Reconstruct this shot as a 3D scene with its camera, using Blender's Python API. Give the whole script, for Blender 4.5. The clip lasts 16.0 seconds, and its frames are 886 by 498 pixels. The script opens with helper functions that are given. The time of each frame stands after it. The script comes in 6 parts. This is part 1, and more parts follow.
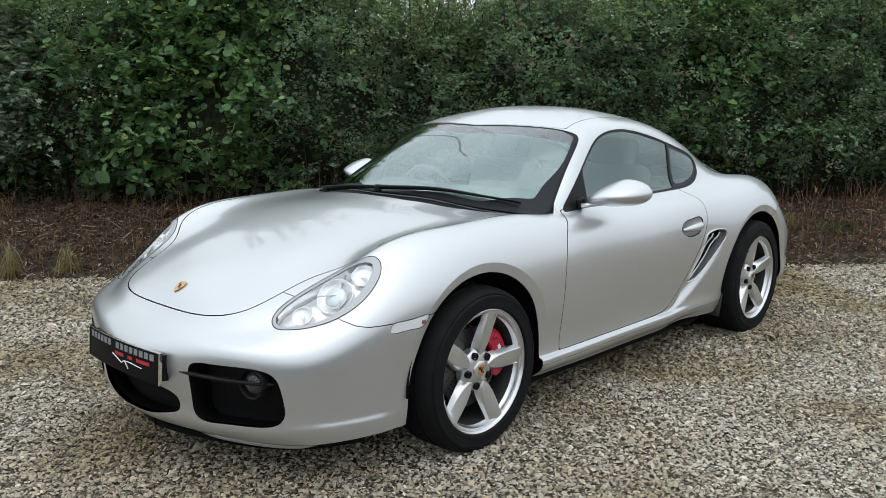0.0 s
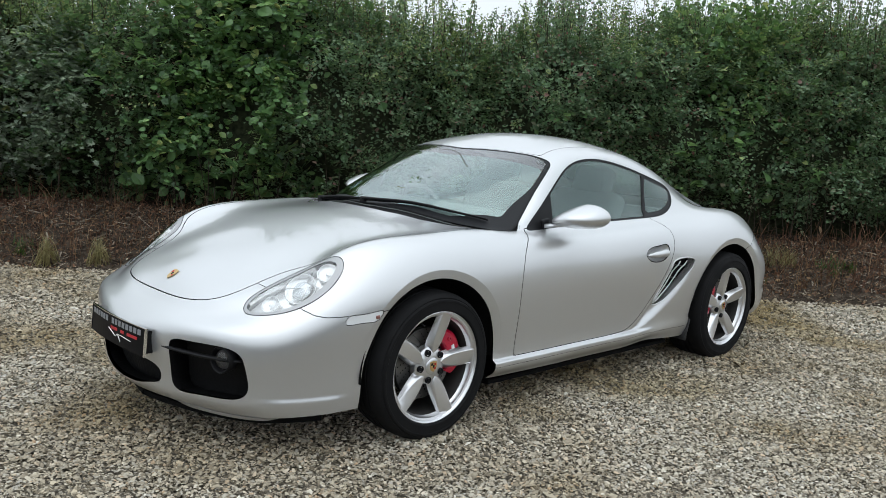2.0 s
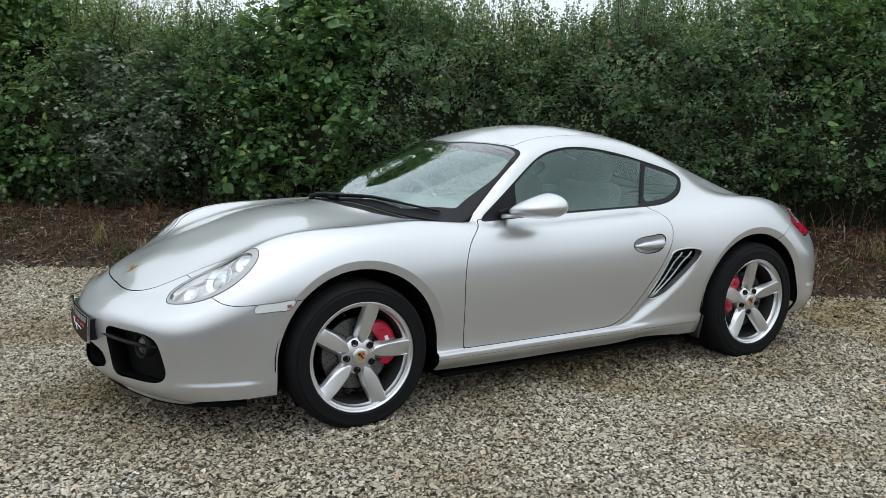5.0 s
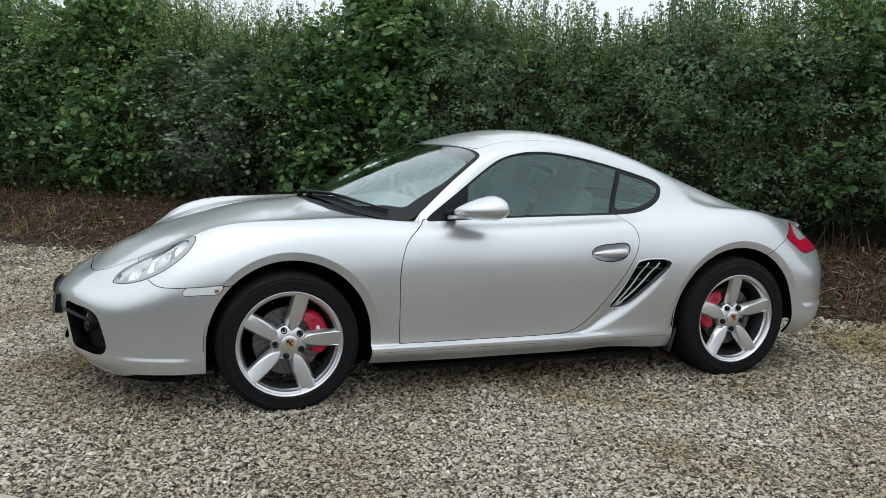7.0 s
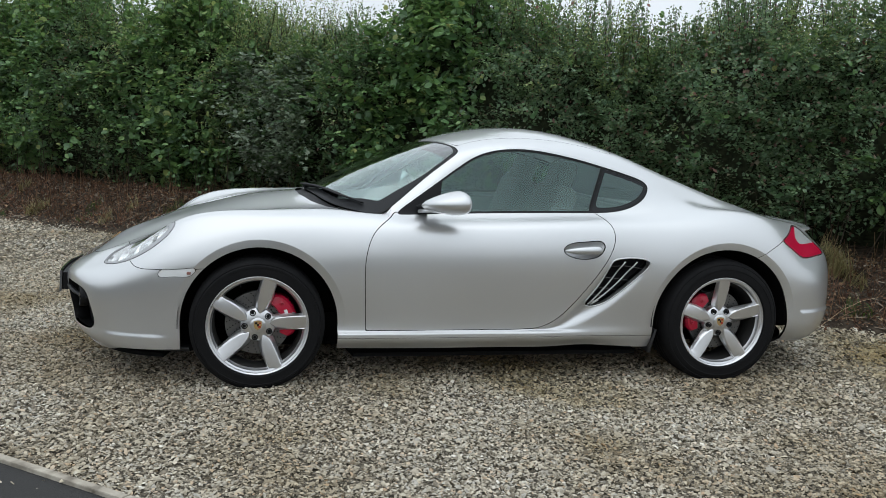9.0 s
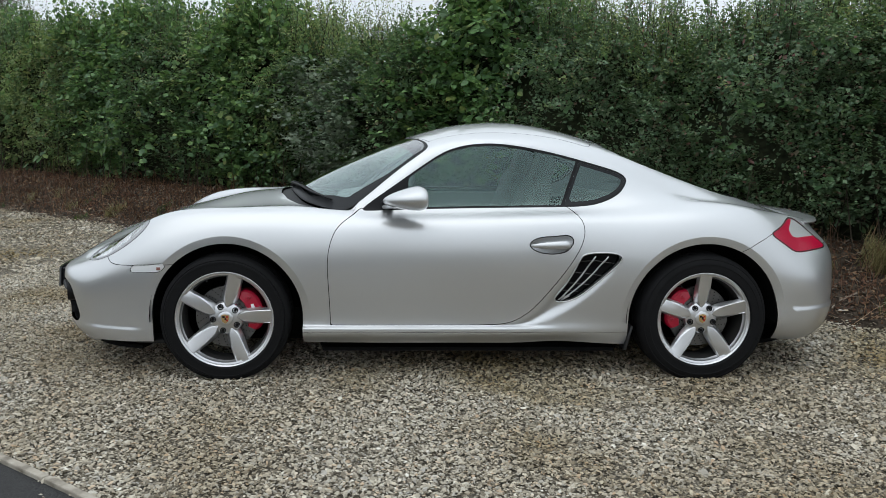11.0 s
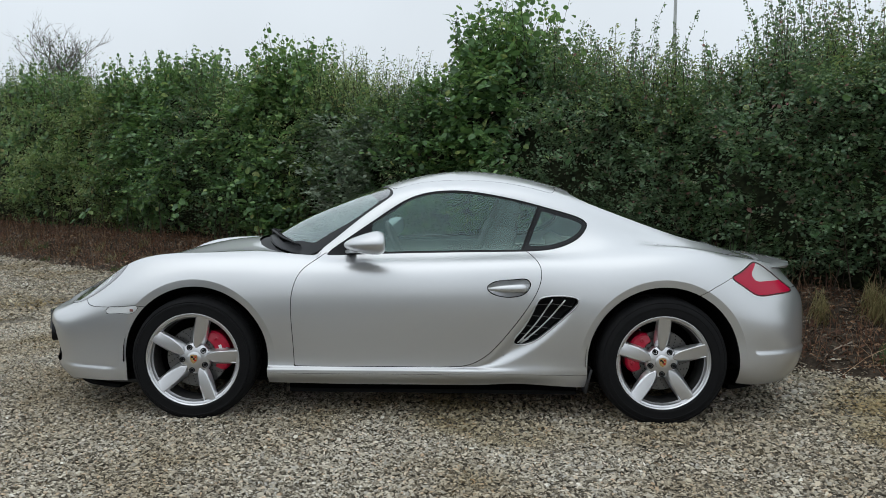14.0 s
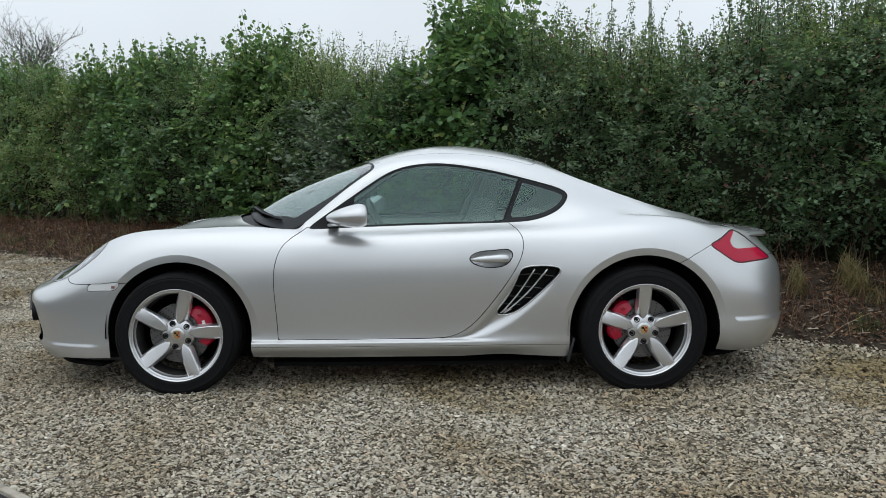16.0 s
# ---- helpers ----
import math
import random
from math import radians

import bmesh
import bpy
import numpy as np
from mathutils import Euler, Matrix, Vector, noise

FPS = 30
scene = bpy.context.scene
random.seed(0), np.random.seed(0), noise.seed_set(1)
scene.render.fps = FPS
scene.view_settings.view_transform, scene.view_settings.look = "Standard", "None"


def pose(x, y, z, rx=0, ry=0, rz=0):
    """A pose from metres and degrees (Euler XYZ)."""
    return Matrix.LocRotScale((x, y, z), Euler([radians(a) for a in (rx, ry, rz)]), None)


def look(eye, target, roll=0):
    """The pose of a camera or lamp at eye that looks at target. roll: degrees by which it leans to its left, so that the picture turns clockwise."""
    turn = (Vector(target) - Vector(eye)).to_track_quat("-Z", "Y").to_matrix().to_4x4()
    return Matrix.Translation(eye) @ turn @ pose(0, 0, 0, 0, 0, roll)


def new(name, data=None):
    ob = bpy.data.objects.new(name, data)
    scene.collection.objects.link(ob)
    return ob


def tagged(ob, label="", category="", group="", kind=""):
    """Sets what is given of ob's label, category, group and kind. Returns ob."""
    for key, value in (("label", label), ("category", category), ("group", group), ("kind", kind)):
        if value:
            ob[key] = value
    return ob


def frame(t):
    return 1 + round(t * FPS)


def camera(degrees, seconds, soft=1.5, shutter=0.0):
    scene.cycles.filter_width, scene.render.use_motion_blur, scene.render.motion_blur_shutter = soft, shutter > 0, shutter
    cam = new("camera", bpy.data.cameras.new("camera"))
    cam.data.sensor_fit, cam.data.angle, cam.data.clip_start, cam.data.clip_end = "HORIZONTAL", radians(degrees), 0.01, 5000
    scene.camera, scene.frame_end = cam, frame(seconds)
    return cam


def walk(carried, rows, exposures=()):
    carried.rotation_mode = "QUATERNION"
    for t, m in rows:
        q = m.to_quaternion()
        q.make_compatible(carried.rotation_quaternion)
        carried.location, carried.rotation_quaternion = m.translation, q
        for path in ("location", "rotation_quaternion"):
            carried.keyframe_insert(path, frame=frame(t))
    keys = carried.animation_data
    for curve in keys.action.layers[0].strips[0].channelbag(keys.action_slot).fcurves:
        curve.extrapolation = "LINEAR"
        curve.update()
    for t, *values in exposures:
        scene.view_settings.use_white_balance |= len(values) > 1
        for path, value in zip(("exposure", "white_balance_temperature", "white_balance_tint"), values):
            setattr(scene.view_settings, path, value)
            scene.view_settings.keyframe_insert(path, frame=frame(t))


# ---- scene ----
cam = camera(55.7, 16.0, soft=0.65)
PATH = [
    (0, (-3.558, -2.8, 1.329), (-2.113, -1.463, 0.977), 0.6),
    (0.5, (-3.627, -2.883, 1.32), (-2.161, -1.56, 0.999), 0.3),
    (1, (-3.655, -3.094, 1.341), (-2.199, -1.756, 1.043), 0.8),
    (1.5, (-3.634, -3.257, 1.351), (-2.231, -1.864, 1.047), 2.8),
    (2, (-3.585, -3.311, 1.341), (-2.213, -1.888, 1.04), 3.6),
    (2.5, (-3.457, -3.437, 1.341), (-2.14, -1.962, 1.04), 3.2),
    (3, (-3.296, -3.525, 1.325), (-2.024, -2.01, 1.037), 2.1),
    (3.5, (-3.155, -3.663, 1.318), (-1.942, -2.099, 1.031), 1.4),
    (5.8, (-2.342, -4.244, 1.304), (-1.47, -2.468, 1.006), 1.3),
    (6, (-2.253, -4.318, 1.32), (-1.416, -2.526, 1.026), 1.6),
    (6.5, (-2.079, -4.43, 1.293), (-1.314, -2.602, 1.022), 2.0),
    (7, (-1.868, -4.503, 1.29), (-1.171, -2.65, 1.007), 1.9),
    (7.5, (-1.694, -4.568, 1.304), (-1.057, -2.696, 1.006), 1.7),
    (8, (-1.502, -4.683, 1.302), (-0.926, -2.788, 1.025), 1.2),
    (8.5, (-1.325, -4.803, 1.312), (-0.839, -2.884, 1.029), 1.8),
    (9, (-1.175, -4.844, 1.292), (-0.761, -2.909, 1.003), 2.4),
    (9.5, (-0.975, -4.88, 1.297), (-0.623, -2.934, 1.0), 2.1),
    (12, (-0.143, -4.988, 1.29), (-0.108, -3.01, 0.997), 0.6),
    (12.5, (-0.04, -5.007, 1.293), (-0.03, -3.028, 1.006), 0.7),
    (13, (0.056, -5.063, 1.287), (0.034, -3.078, 1.042), 0.9),
    (13.5, (0.089, -5.094, 1.268), (0.061, -3.104, 1.076), 0.8),
    (14, (0.102, -5.102, 1.241), (0.091, -3.109, 1.079), 0.4),
    (14.5, (0.097, -5.11, 1.208), (0.093, -3.115, 1.063), -0.1),
    (15, (0.091, -5.108, 1.172), (0.098, -3.114, 1.022), 0.1),
    (15.5, (0.091, -5.127, 1.152), (0.119, -3.133, 1.001), -0.2),
    (16, (0.085, -5.13, 1.127), (0.124, -3.138, 0.951), -0.4),
]
walk(cam, [(t, look(eye, target, roll)) for t, eye, target, roll in PATH],
     exposures=[(0, .29), (3.5, .28), (6, .27), (7.5, .23), (9.5, .13), (12, .09), (14, 0), (16, .04)])

# ---- sky and light: an overcast day ----
world = bpy.data.worlds.new("overcast_sky")
scene.world = world
world.use_nodes = True
wt = world.node_tree
wt.nodes.clear()
w_out = wt.nodes.new("ShaderNodeOutputWorld")
w_bg = wt.nodes.new("ShaderNodeBackground")
w_sky = wt.nodes.new("ShaderNodeTexSky")
w_sky.sky_type = "NISHITA"
w_sky.sun_disc = False
w_sky.sun_elevation = radians(52)
w_sky.sun_rotation = radians(200)
w_hsv = wt.nodes.new("ShaderNodeHueSaturation")
w_hsv.inputs["Saturation"].default_value = 0.12
w_mix = wt.nodes.new("ShaderNodeMix")
w_mix.data_type = "RGBA"
w_mix.inputs["Factor"].default_value = 0.8
w_co = wt.nodes.new("ShaderNodeTexCoord")
w_sep = wt.nodes.new("ShaderNodeSeparateXYZ")
w_noise = wt.nodes.new("ShaderNodeTexNoise")
w_noise.inputs["Scale"].default_value = 2.2
w_noise.inputs["Detail"].default_value = 5
w_grad = wt.nodes.new("ShaderNodeMapRange")
w_grad.inputs["From Min"].default_value = -0.02
w_grad.inputs["From Max"].default_value = 1.0
w_grad.inputs["To Min"].default_value = 9.4
w_grad.inputs["To Max"].default_value = 19.6
w_cl = wt.nodes.new("ShaderNodeMapRange")
w_cl.inputs["From Min"].default_value = 0.3
w_cl.inputs["From Max"].default_value = 0.7
w_cl.inputs["To Min"].default_value = 0.92
w_cl.inputs["To Max"].default_value = 1.06
w_mul = wt.nodes.new("ShaderNodeMath")
w_mul.operation = "MULTIPLY"
w_rgb = wt.nodes.new("ShaderNodeMix")
w_rgb.data_type = "RGBA"
w_rgb.blend_type = "MULTIPLY"
w_rgb.inputs["Factor"].default_value = 1.0
w_rgb.inputs["A"].default_value = (0.866, 0.955, 1.036, 1)
ln = wt.links.new
ln(w_co.outputs["Generated"], w_sep.inputs[0])
ln(w_co.outputs["Generated"], w_noise.inputs["Vector"])
ln(w_sep.outputs["Z"], w_grad.inputs["Value"])
ln(w_noise.outputs["Fac"], w_cl.inputs["Value"])
ln(w_grad.outputs[0], w_mul.inputs[0])
ln(w_cl.outputs[0], w_mul.inputs[1])
ln(w_mul.outputs[0], w_rgb.inputs["B"])
ln(w_sky.outputs[0], w_hsv.inputs["Color"])
ln(w_hsv.outputs[0], w_mix.inputs["A"])
ln(w_rgb.outputs["Result"], w_mix.inputs["B"])
ln(w_mix.outputs["Result"], w_bg.inputs["Color"])
w_bg.inputs["Strength"].default_value = 0.085
ln(w_bg.outputs[0], w_out.inputs[0])

sun_data = bpy.data.lights.new("sun", "SUN")
sun_data.energy = 0.35
sun_data.angle = radians(60)
sun_data.color = (1.0, 0.97, 0.92)
sun = new("sun", sun_data)
sun.matrix_world = look((-2, -1, 9), (0, 0, 0))

# ---- materials ----
def material(name, base=(0.5, 0.5, 0.5), rough=0.5, metal=0.0, coat=0.0, coat_rough=0.05, spec=0.5):
    m = bpy.data.materials.new(name)
    m.use_nodes = True
    b = m.node_tree.nodes["Principled BSDF"]
    b.inputs["Base Color"].default_value = (*base, 1)
    b.inputs["Roughness"].default_value = rough
    b.inputs["Metallic"].default_value = metal
    b.inputs["Coat Weight"].default_value = coat
    b.inputs["Coat Roughness"].default_value = coat_rough
    b.inputs["Specular IOR Level"].default_value = spec
    return m


def node(m, kind, **values):
    n = m.node_tree.nodes.new(kind)
    for k, v in values.items():
        n.inputs[k.replace("_", " ")].default_value = v
    return n


def link(m, a, b):
    m.node_tree.links.new(a, b)


def bsdf(m):
    return m.node_tree.nodes["Principled BSDF"]


def ramp(m, fac, stops):
    """A colour ramp over the value fac; stops are (place, colour)."""
    n = m.node_tree.nodes.new("ShaderNodeValToRGB")
    e = n.color_ramp.elements
    while len(e) < len(stops):
        e.new(0.5)
    for el, (p, c) in zip(e, stops):
        el.position, el.color = p, (*c, 1)
    link(m, fac, n.inputs["Fac"])
    return n.outputs["Color"]


def place(m, scale=1.0):
    """Noise coordinates in metres, of the object itself."""
    c = m.node_tree.nodes.new("ShaderNodeTexCoord")
    k = m.node_tree.nodes.new("ShaderNodeMapping")
    k.inputs["Scale"].default_value = (scale, scale, scale)
    link(m, c.outputs["Object"], k.inputs["Vector"])
    return k.outputs["Vector"]


def grain(m, scale, detail=4.0, at=None):
    n = node(m, "ShaderNodeTexNoise", Scale=scale, Detail=detail)
    link(m, at if at is not None else place(m), n.inputs["Vector"])
    return n.outputs["Fac"]


def relief(m, height, strength, distance):
    n = node(m, "ShaderNodeBump", Strength=strength, Distance=distance)
    link(m, height, n.inputs["Height"])
    link(m, n.outputs["Normal"], bsdf(m).inputs["Normal"])
    return n


def uneven_gloss(m, low, high, scale=6.0):
    """Roughness that wanders between low and high, as smears and dust make it."""
    r = node(m, "ShaderNodeMapRange", From_Min=0.3, From_Max=0.7, To_Min=low, To_Max=high)
    link(m, grain(m, scale), r.inputs["Value"])
    link(m, r.outputs[0], bsdf(m).inputs["Roughness"])


PAINT = material("silver_paint", (0.590, 0.596, 0.602), 0.38, 0.79, 1.0, 0.03)
uneven_gloss(PAINT, 0.355, 0.395, 2.5)
flake = grain(PAINT, 900, 1)
relief(PAINT, flake, 0.03, 0.001)
BLACK = material("black_plastic", (0.012, 0.012, 0.013), 0.45)
uneven_gloss(BLACK, 0.38, 0.58, 20)
VOID = material("dark_lining", (0.006, 0.006, 0.006), 0.9, spec=0.1)
RUBBER = material("tyre_rubber", (0.009, 0.009, 0.0095), 0.8, spec=0.10)
uneven_gloss(RUBBER, 0.62, 0.85, 15)
ALLOY = material("silver_alloy", (0.66, 0.66, 0.67), 0.30, 0.9, 0.5, 0.05)
CHROME = material("chrome", (0.75, 0.75, 0.75), 0.08, 1.0)
# black for the panels' turned edges: shade in the gaps put into colour
GAP_SHADE = material("gap_shade_black", (0.008, 0.008, 0.008), 0.7, spec=0.2)
SATIN = material("satin_metal", (0.45, 0.45, 0.45), 0.35, 1.0)

# ---- the car's skin: guide lines from the nose round the flank to the tail ----
# Each guide line is a list of (x, w, z): x to the tail, w out from the middle, z up.
# Station by station: nose middle, two round the nose, lamp, before and over the front wheel, behind it, cowl corner,
# screen, roof front, door, door rear, quarter, over the rear wheel, behind it, tail corner, two to the tail's middle.
TOP_MIDDLE = [(-2.0, 0, .612), (-1.95, 0, .646), (-1.83, 0, .70), (-1.68, 0, .75), (-1.45, 0, .821), (-1.2, 0, .877), (-.97, 0, .909),
              (-.80, 0, .982), (-.58, 0, 1.08), (-.26, 0, 1.215), (.14, 0, 1.297), (.52, 0, 1.268), (.88, 0, 1.170), (1.22, 0, 1.044),
              (1.58, 0, .908), (1.88, 0, .815), (2.02, 0, .775), (2.10, 0, .745)]
TOP_INNER = [(-2.03, 0, .587), (-1.985, .15, .617), (-1.88, .24, .665), (-1.71, .27, .735), (-1.47, .29, .808), (-1.2, .31, .862), (-.93, .33, .893),
             (-.783, .36, .964), (-.570, .35, 1.071), (-.245, .31, 1.203), (.14, .30, 1.278), (.52, .30, 1.25), (.88, .31, 1.145), (1.22, .33, 1.024),
             (1.58, .35, .892), (1.88, .36, .80), (2.01, .22, .765), (2.115, 0, .715)]
SCREEN_EDGE = [(-2.06, 0, .565), (-2.025, .24, .588), (-1.93, .385, .625), (-1.74, .44, .703), (-1.5, .47, .790), (-1.2, .525, .844), (-.80, .62, .858),
               (-.63, .675, .856), (-.47, .64, .960), (-.19, .56, 1.161), (.15, .50, 1.232), (.52, .50, 1.207), (.88, .505, 1.104), (1.22, .505, .968),
               (1.56, .53, .868), (1.82, .55, .815), (1.97, .38, .772), (2.13, 0, .685)]
SIDE_GLASS_TOP = [(-2.09, 0, .547), (-2.055, .28, .566), (-1.96, .445, .597), (-1.77, .54, .683), (-1.53, .575, .794), (-1.2, .612, .847), (-.80, .665, .860),
                  (-.59, .70, .852), (-.41, .678, .945), (-.15, .605, 1.11), (.15, .575, 1.185), (.52, .58, 1.135), (.87, .60, 1.033), (1.2, .595, .919),
                  (1.52, .63, .872), (1.77, .625, .815), (1.95, .47, .755), (2.14, 0, .645)]
BELT = [(-2.135, 0, .524), (-2.091, .31, .538), (-1.985, .50, .558), (-1.81, .61, .645), (-1.57, .652, .802), (-1.2, .69, .853), (-.80, .715, .856),
        (-.57, .725, .846), (-.38, .715, .855), (-.12, .705, .866), (.15, .70, .876), (.52, .70, .885), (.86, .725, .895), (1.2, .715, .908),
        (1.5, .725, .872), (1.748, .695, .772), (1.955, .555, .715), (2.145, 0, .60)]
SHOULDER = [(-2.185, 0, .485), (-2.137, .334, .507), (-2.033, .548, .524), (-1.84, .69, .585), (-1.59, .745, .73), (-1.2, .782, .812), (-.80, .797, .803),
            (-.57, .802, .802), (-.38, .802, .802), (-.12, .800, .806), (.15, .800, .815), (.52, .806, .826), (.86, .822, .828), (1.2, .842, .842),
            (1.5, .832, .790), (1.725, .788, .682), (1.962, .645, .65), (2.15, 0, .54)]
WIDEST = [(-2.215, 0, .445), (-2.152, .35, .462), (-2.016, .630, .474), (-1.855, .748, .515), (-1.6, .816, .62), (-1.2, .845, .69), (-.82, .850, .688),
          (-.57, .851, .688), (-.38, .851, .688), (-.12, .853, .692), (.15, .856, .696), (.52, .861, .702), (.86, .880, .70), (1.2, .898, .71),
          (1.5, .893, .61), (1.73, .852, .54), (1.966, .688, .51), (2.155, 0, .46)]
FLANK = [(-2.207, 0, .35), (-2.144, .348, .355), (-2.009, .625, .36), (-1.849, .742, .38), (-1.59, .812, .43), (-1.2, .855, .46), (-.82, .846, .47),
         (-.57, .846, .47), (-.38, .846, .47), (-.12, .846, .47), (.15, .848, .47), (.52, .856, .47), (.86, .885, .45), (1.2, .905, .46),
         (1.5, .897, .42), (1.73, .850, .385), (1.962, .694, .37), (2.15, 0, .365)]
DOOR_FOOT = [(-2.192, 0, .272), (-2.130, .343, .272), (-1.996, .615, .273), (-1.839, .731, .278), (-1.58, .801, .29), (-1.2, .845, .30), (-.82, .825, .30),
             (-.57, .828, .298), (-.38, .828, .297), (-.12, .828, .297), (.15, .83, .297), (.52, .838, .297), (.86, .860, .297), (1.2, .882, .30),
             (1.5, .89, .30), (1.73, .842, .29), (1.950, .676, .275), (2.135, 0, .27)]
SILL_TOP = [(-2.186, 0, .220), (-2.124, .341, .220), (-1.991, .612, .221), (-1.833, .726, .228), (-1.58, .796, .23), (-1.2, .835, .235), (-.82, .828, .25),
            (-.57, .829, .25), (-.38, .829, .25), (-.12, .829, .25), (.15, .831, .25), (.52, .841, .25), (.86, .852, .25), (1.2, .866, .25),
            (1.5, .865, .25), (1.73, .820, .24), (1.938, .652, .23), (2.115, 0, .225)]
SILL_FOOT = [(-2.156, 0, .184), (-2.096, .336, .184), (-1.968, .602, .180), (-1.822, .717, .182), (-1.58, .788, .187), (-1.2, .805, .185), (-.82, .805, .18),
             (-.57, .81, .178), (-.38, .812, .177), (-.12, .812, .177), (.15, .815, .177), (.52, .82, .177), (.86, .824, .18), (1.2, .826, .19),
             (1.5, .83, .205), (1.73, .775, .20), (1.94, .60, .195), (2.09, 0, .19)]
GUIDES = (TOP_MIDDLE, TOP_INNER, SCREEN_EDGE, SIDE_GLASS_TOP, BELT, SHOULDER, WIDEST, FLANK, DOOR_FOOT, SILL_TOP, SILL_FOOT)


def ease(t):
    """A smooth step from 0 to 1."""
    t = np.clip(t, 0, 1)
    return t * t * (3 - 2 * t)


def cubic(p, q, power=0.6):
    """Points of the smooth curve through p, a list of points, at the places q, counted in points of p."""
    p = np.asarray(p, float)
    gap = np.maximum(np.linalg.norm(np.diff(p, axis=0), axis=1), 1e-4) ** power
    t = np.concatenate(([0], np.cumsum(gap)))
    n = len(p)
    a = np.zeros((n, n))
    r = np.zeros((n, p.shape[1]))
    a[0, 0] = a[-1, -1] = 1
    for i in range(1, n - 1):
        a[i, i - 1], a[i, i], a[i, i + 1] = gap[i - 1], 2 * (gap[i - 1] + gap[i]), gap[i]
        r[i] = 6 * ((p[i + 1] - p[i]) / gap[i] - (p[i] - p[i - 1]) / gap[i - 1])
    k = np.linalg.solve(a, r)
    i = np.clip(np.floor(q).astype(int), 0, n - 2)
    x = t[i] + (np.asarray(q) - i) * gap[i]
    h, u, v = gap[i][:, None], (t[i + 1] - x)[:, None], (x - t[i])[:, None]
    return k[i] * u**3 / (6 * h) + k[i + 1] * v**3 / (6 * h) + (p[i] / h - k[i] * h / 6) * u + (p[i + 1] / h - k[i + 1] * h / 6) * v


def doubled(p, axis):
    """The line p with its first three points mirrored before it, and its last three after it."""
    f = np.ones(3)
    f[axis] = -1
    p = np.asarray(p, float)
    return np.concatenate((p[3:0:-1] * f, p, p[-2:-5:-1] * f)), 3


ACROSS = 13  # steps between neighbouring guide lines
n_st = len(TOP_MIDDLE)
along = [0.0]
for j in range(n_st - 1):
    steps = max(8, math.ceil(math.dist(FLANK[j], FLANK[j + 1]) / .0115))
    along += [j + (k + 1) / steps for k in range(steps)]
along = np.array(along)
lines = []
for g in GUIDES:
    ext, off = doubled(g, 1)
    c = cubic(ext, along + off)
    if g is TOP_MIDDLE:
        c[:, 1] = 0
    lines.append(c)
lines = np.array(lines)
across = np.linspace(0, len(GUIDES) - 1, (len(GUIDES) - 1) * ACROSS + 1)
grid = np.zeros((len(along), len(across), 3))
for i in range(len(along)):
    sec = lines[:, i]
    ext = np.concatenate((sec[3:0:-1] * (1, -1, 1), sec))
    grid[i] = cubic(ext, across + 3)
grid[:, 0, 1] = 0
grid[0, :, 1] = grid[-1, :, 1] = 0


def inside(poly, a, b):
    """How far the points (a, b) lie inside the closed outline poly; below 0 outside."""
    p = np.asarray(poly, float)
    q = np.roll(p, -1, axis=0)
    a, b = np.asarray(a, float), np.asarray(b, float)
    best = np.full(a.shape, 1e9)
    odd = np.zeros(a.shape, bool)
    for (x0, y0), (x1, y1) in zip(p, q):
        ex, ey = x1 - x0, y1 - y0
        s = np.clip(((a - x0) * ex + (b - y0) * ey) / max(ex * ex + ey * ey, 1e-12), 0, 1)
        best = np.minimum(best, np.hypot(a - x0 - s * ex, b - y0 - s * ey))
        cross = (y0 > b) != (y1 > b)
        odd ^= cross & (a < x0 + (b - y0) * ex / (ey if abs(ey) > 1e-12 else 1e-12))
    return np.where(odd, best, -best)


def rounded(points, steps=6):
    """A smooth closed outline through the points."""
    p = np.asarray(points, float)
    n = len(p)
    e = np.concatenate((p[-3:], p, p[:4]))
    return cubic(e, 3 + np.arange(n * steps) / steps)


def arch(x, z, middle, radius):
    """How far outside a wheel opening a point is."""
    return np.where(z > middle[1], np.hypot(x - middle[0], z - middle[1]), np.abs(x - middle[0])) - radius


FRONT_ARCH, FRONT_R = (-1.198, .318), .372
REAR_ARCH, REAR_R = (1.212, .322), .388
SCOOP = rounded([(.05, .283), (.22, .293), (.33, .335), (.43, .455), (.50, .555), (.56, .62), (.68, .628), (.745, .605), (.70, .52), (.56, .385), (.40, .30), (.20, .268)])
gx, gw, gz = grid[..., 0], grid[..., 1], grid[..., 2]
side = np.clip((gw - .6) / .1, 0, 1)
plain_grid = grid.copy()
for mid, r in ((FRONT_ARCH, FRONT_R), (REAR_ARCH, REAR_R)):
    lip = np.clip((.040 - arch(gx, gz, mid, r)) / .040, 0, 2.5)
    gw -= side * .021 * lip * np.where(gx < FRONT_ARCH[0], .12 + .88 * ease((gz - .42) / .2), .25 + .75 * ease((gz - .28) / .2))
deep = np.clip(inside(SCOOP, gx, gz) / .048, 0, 1)
gw -= side * .024 * deep * deep * (3 - 2 * deep)


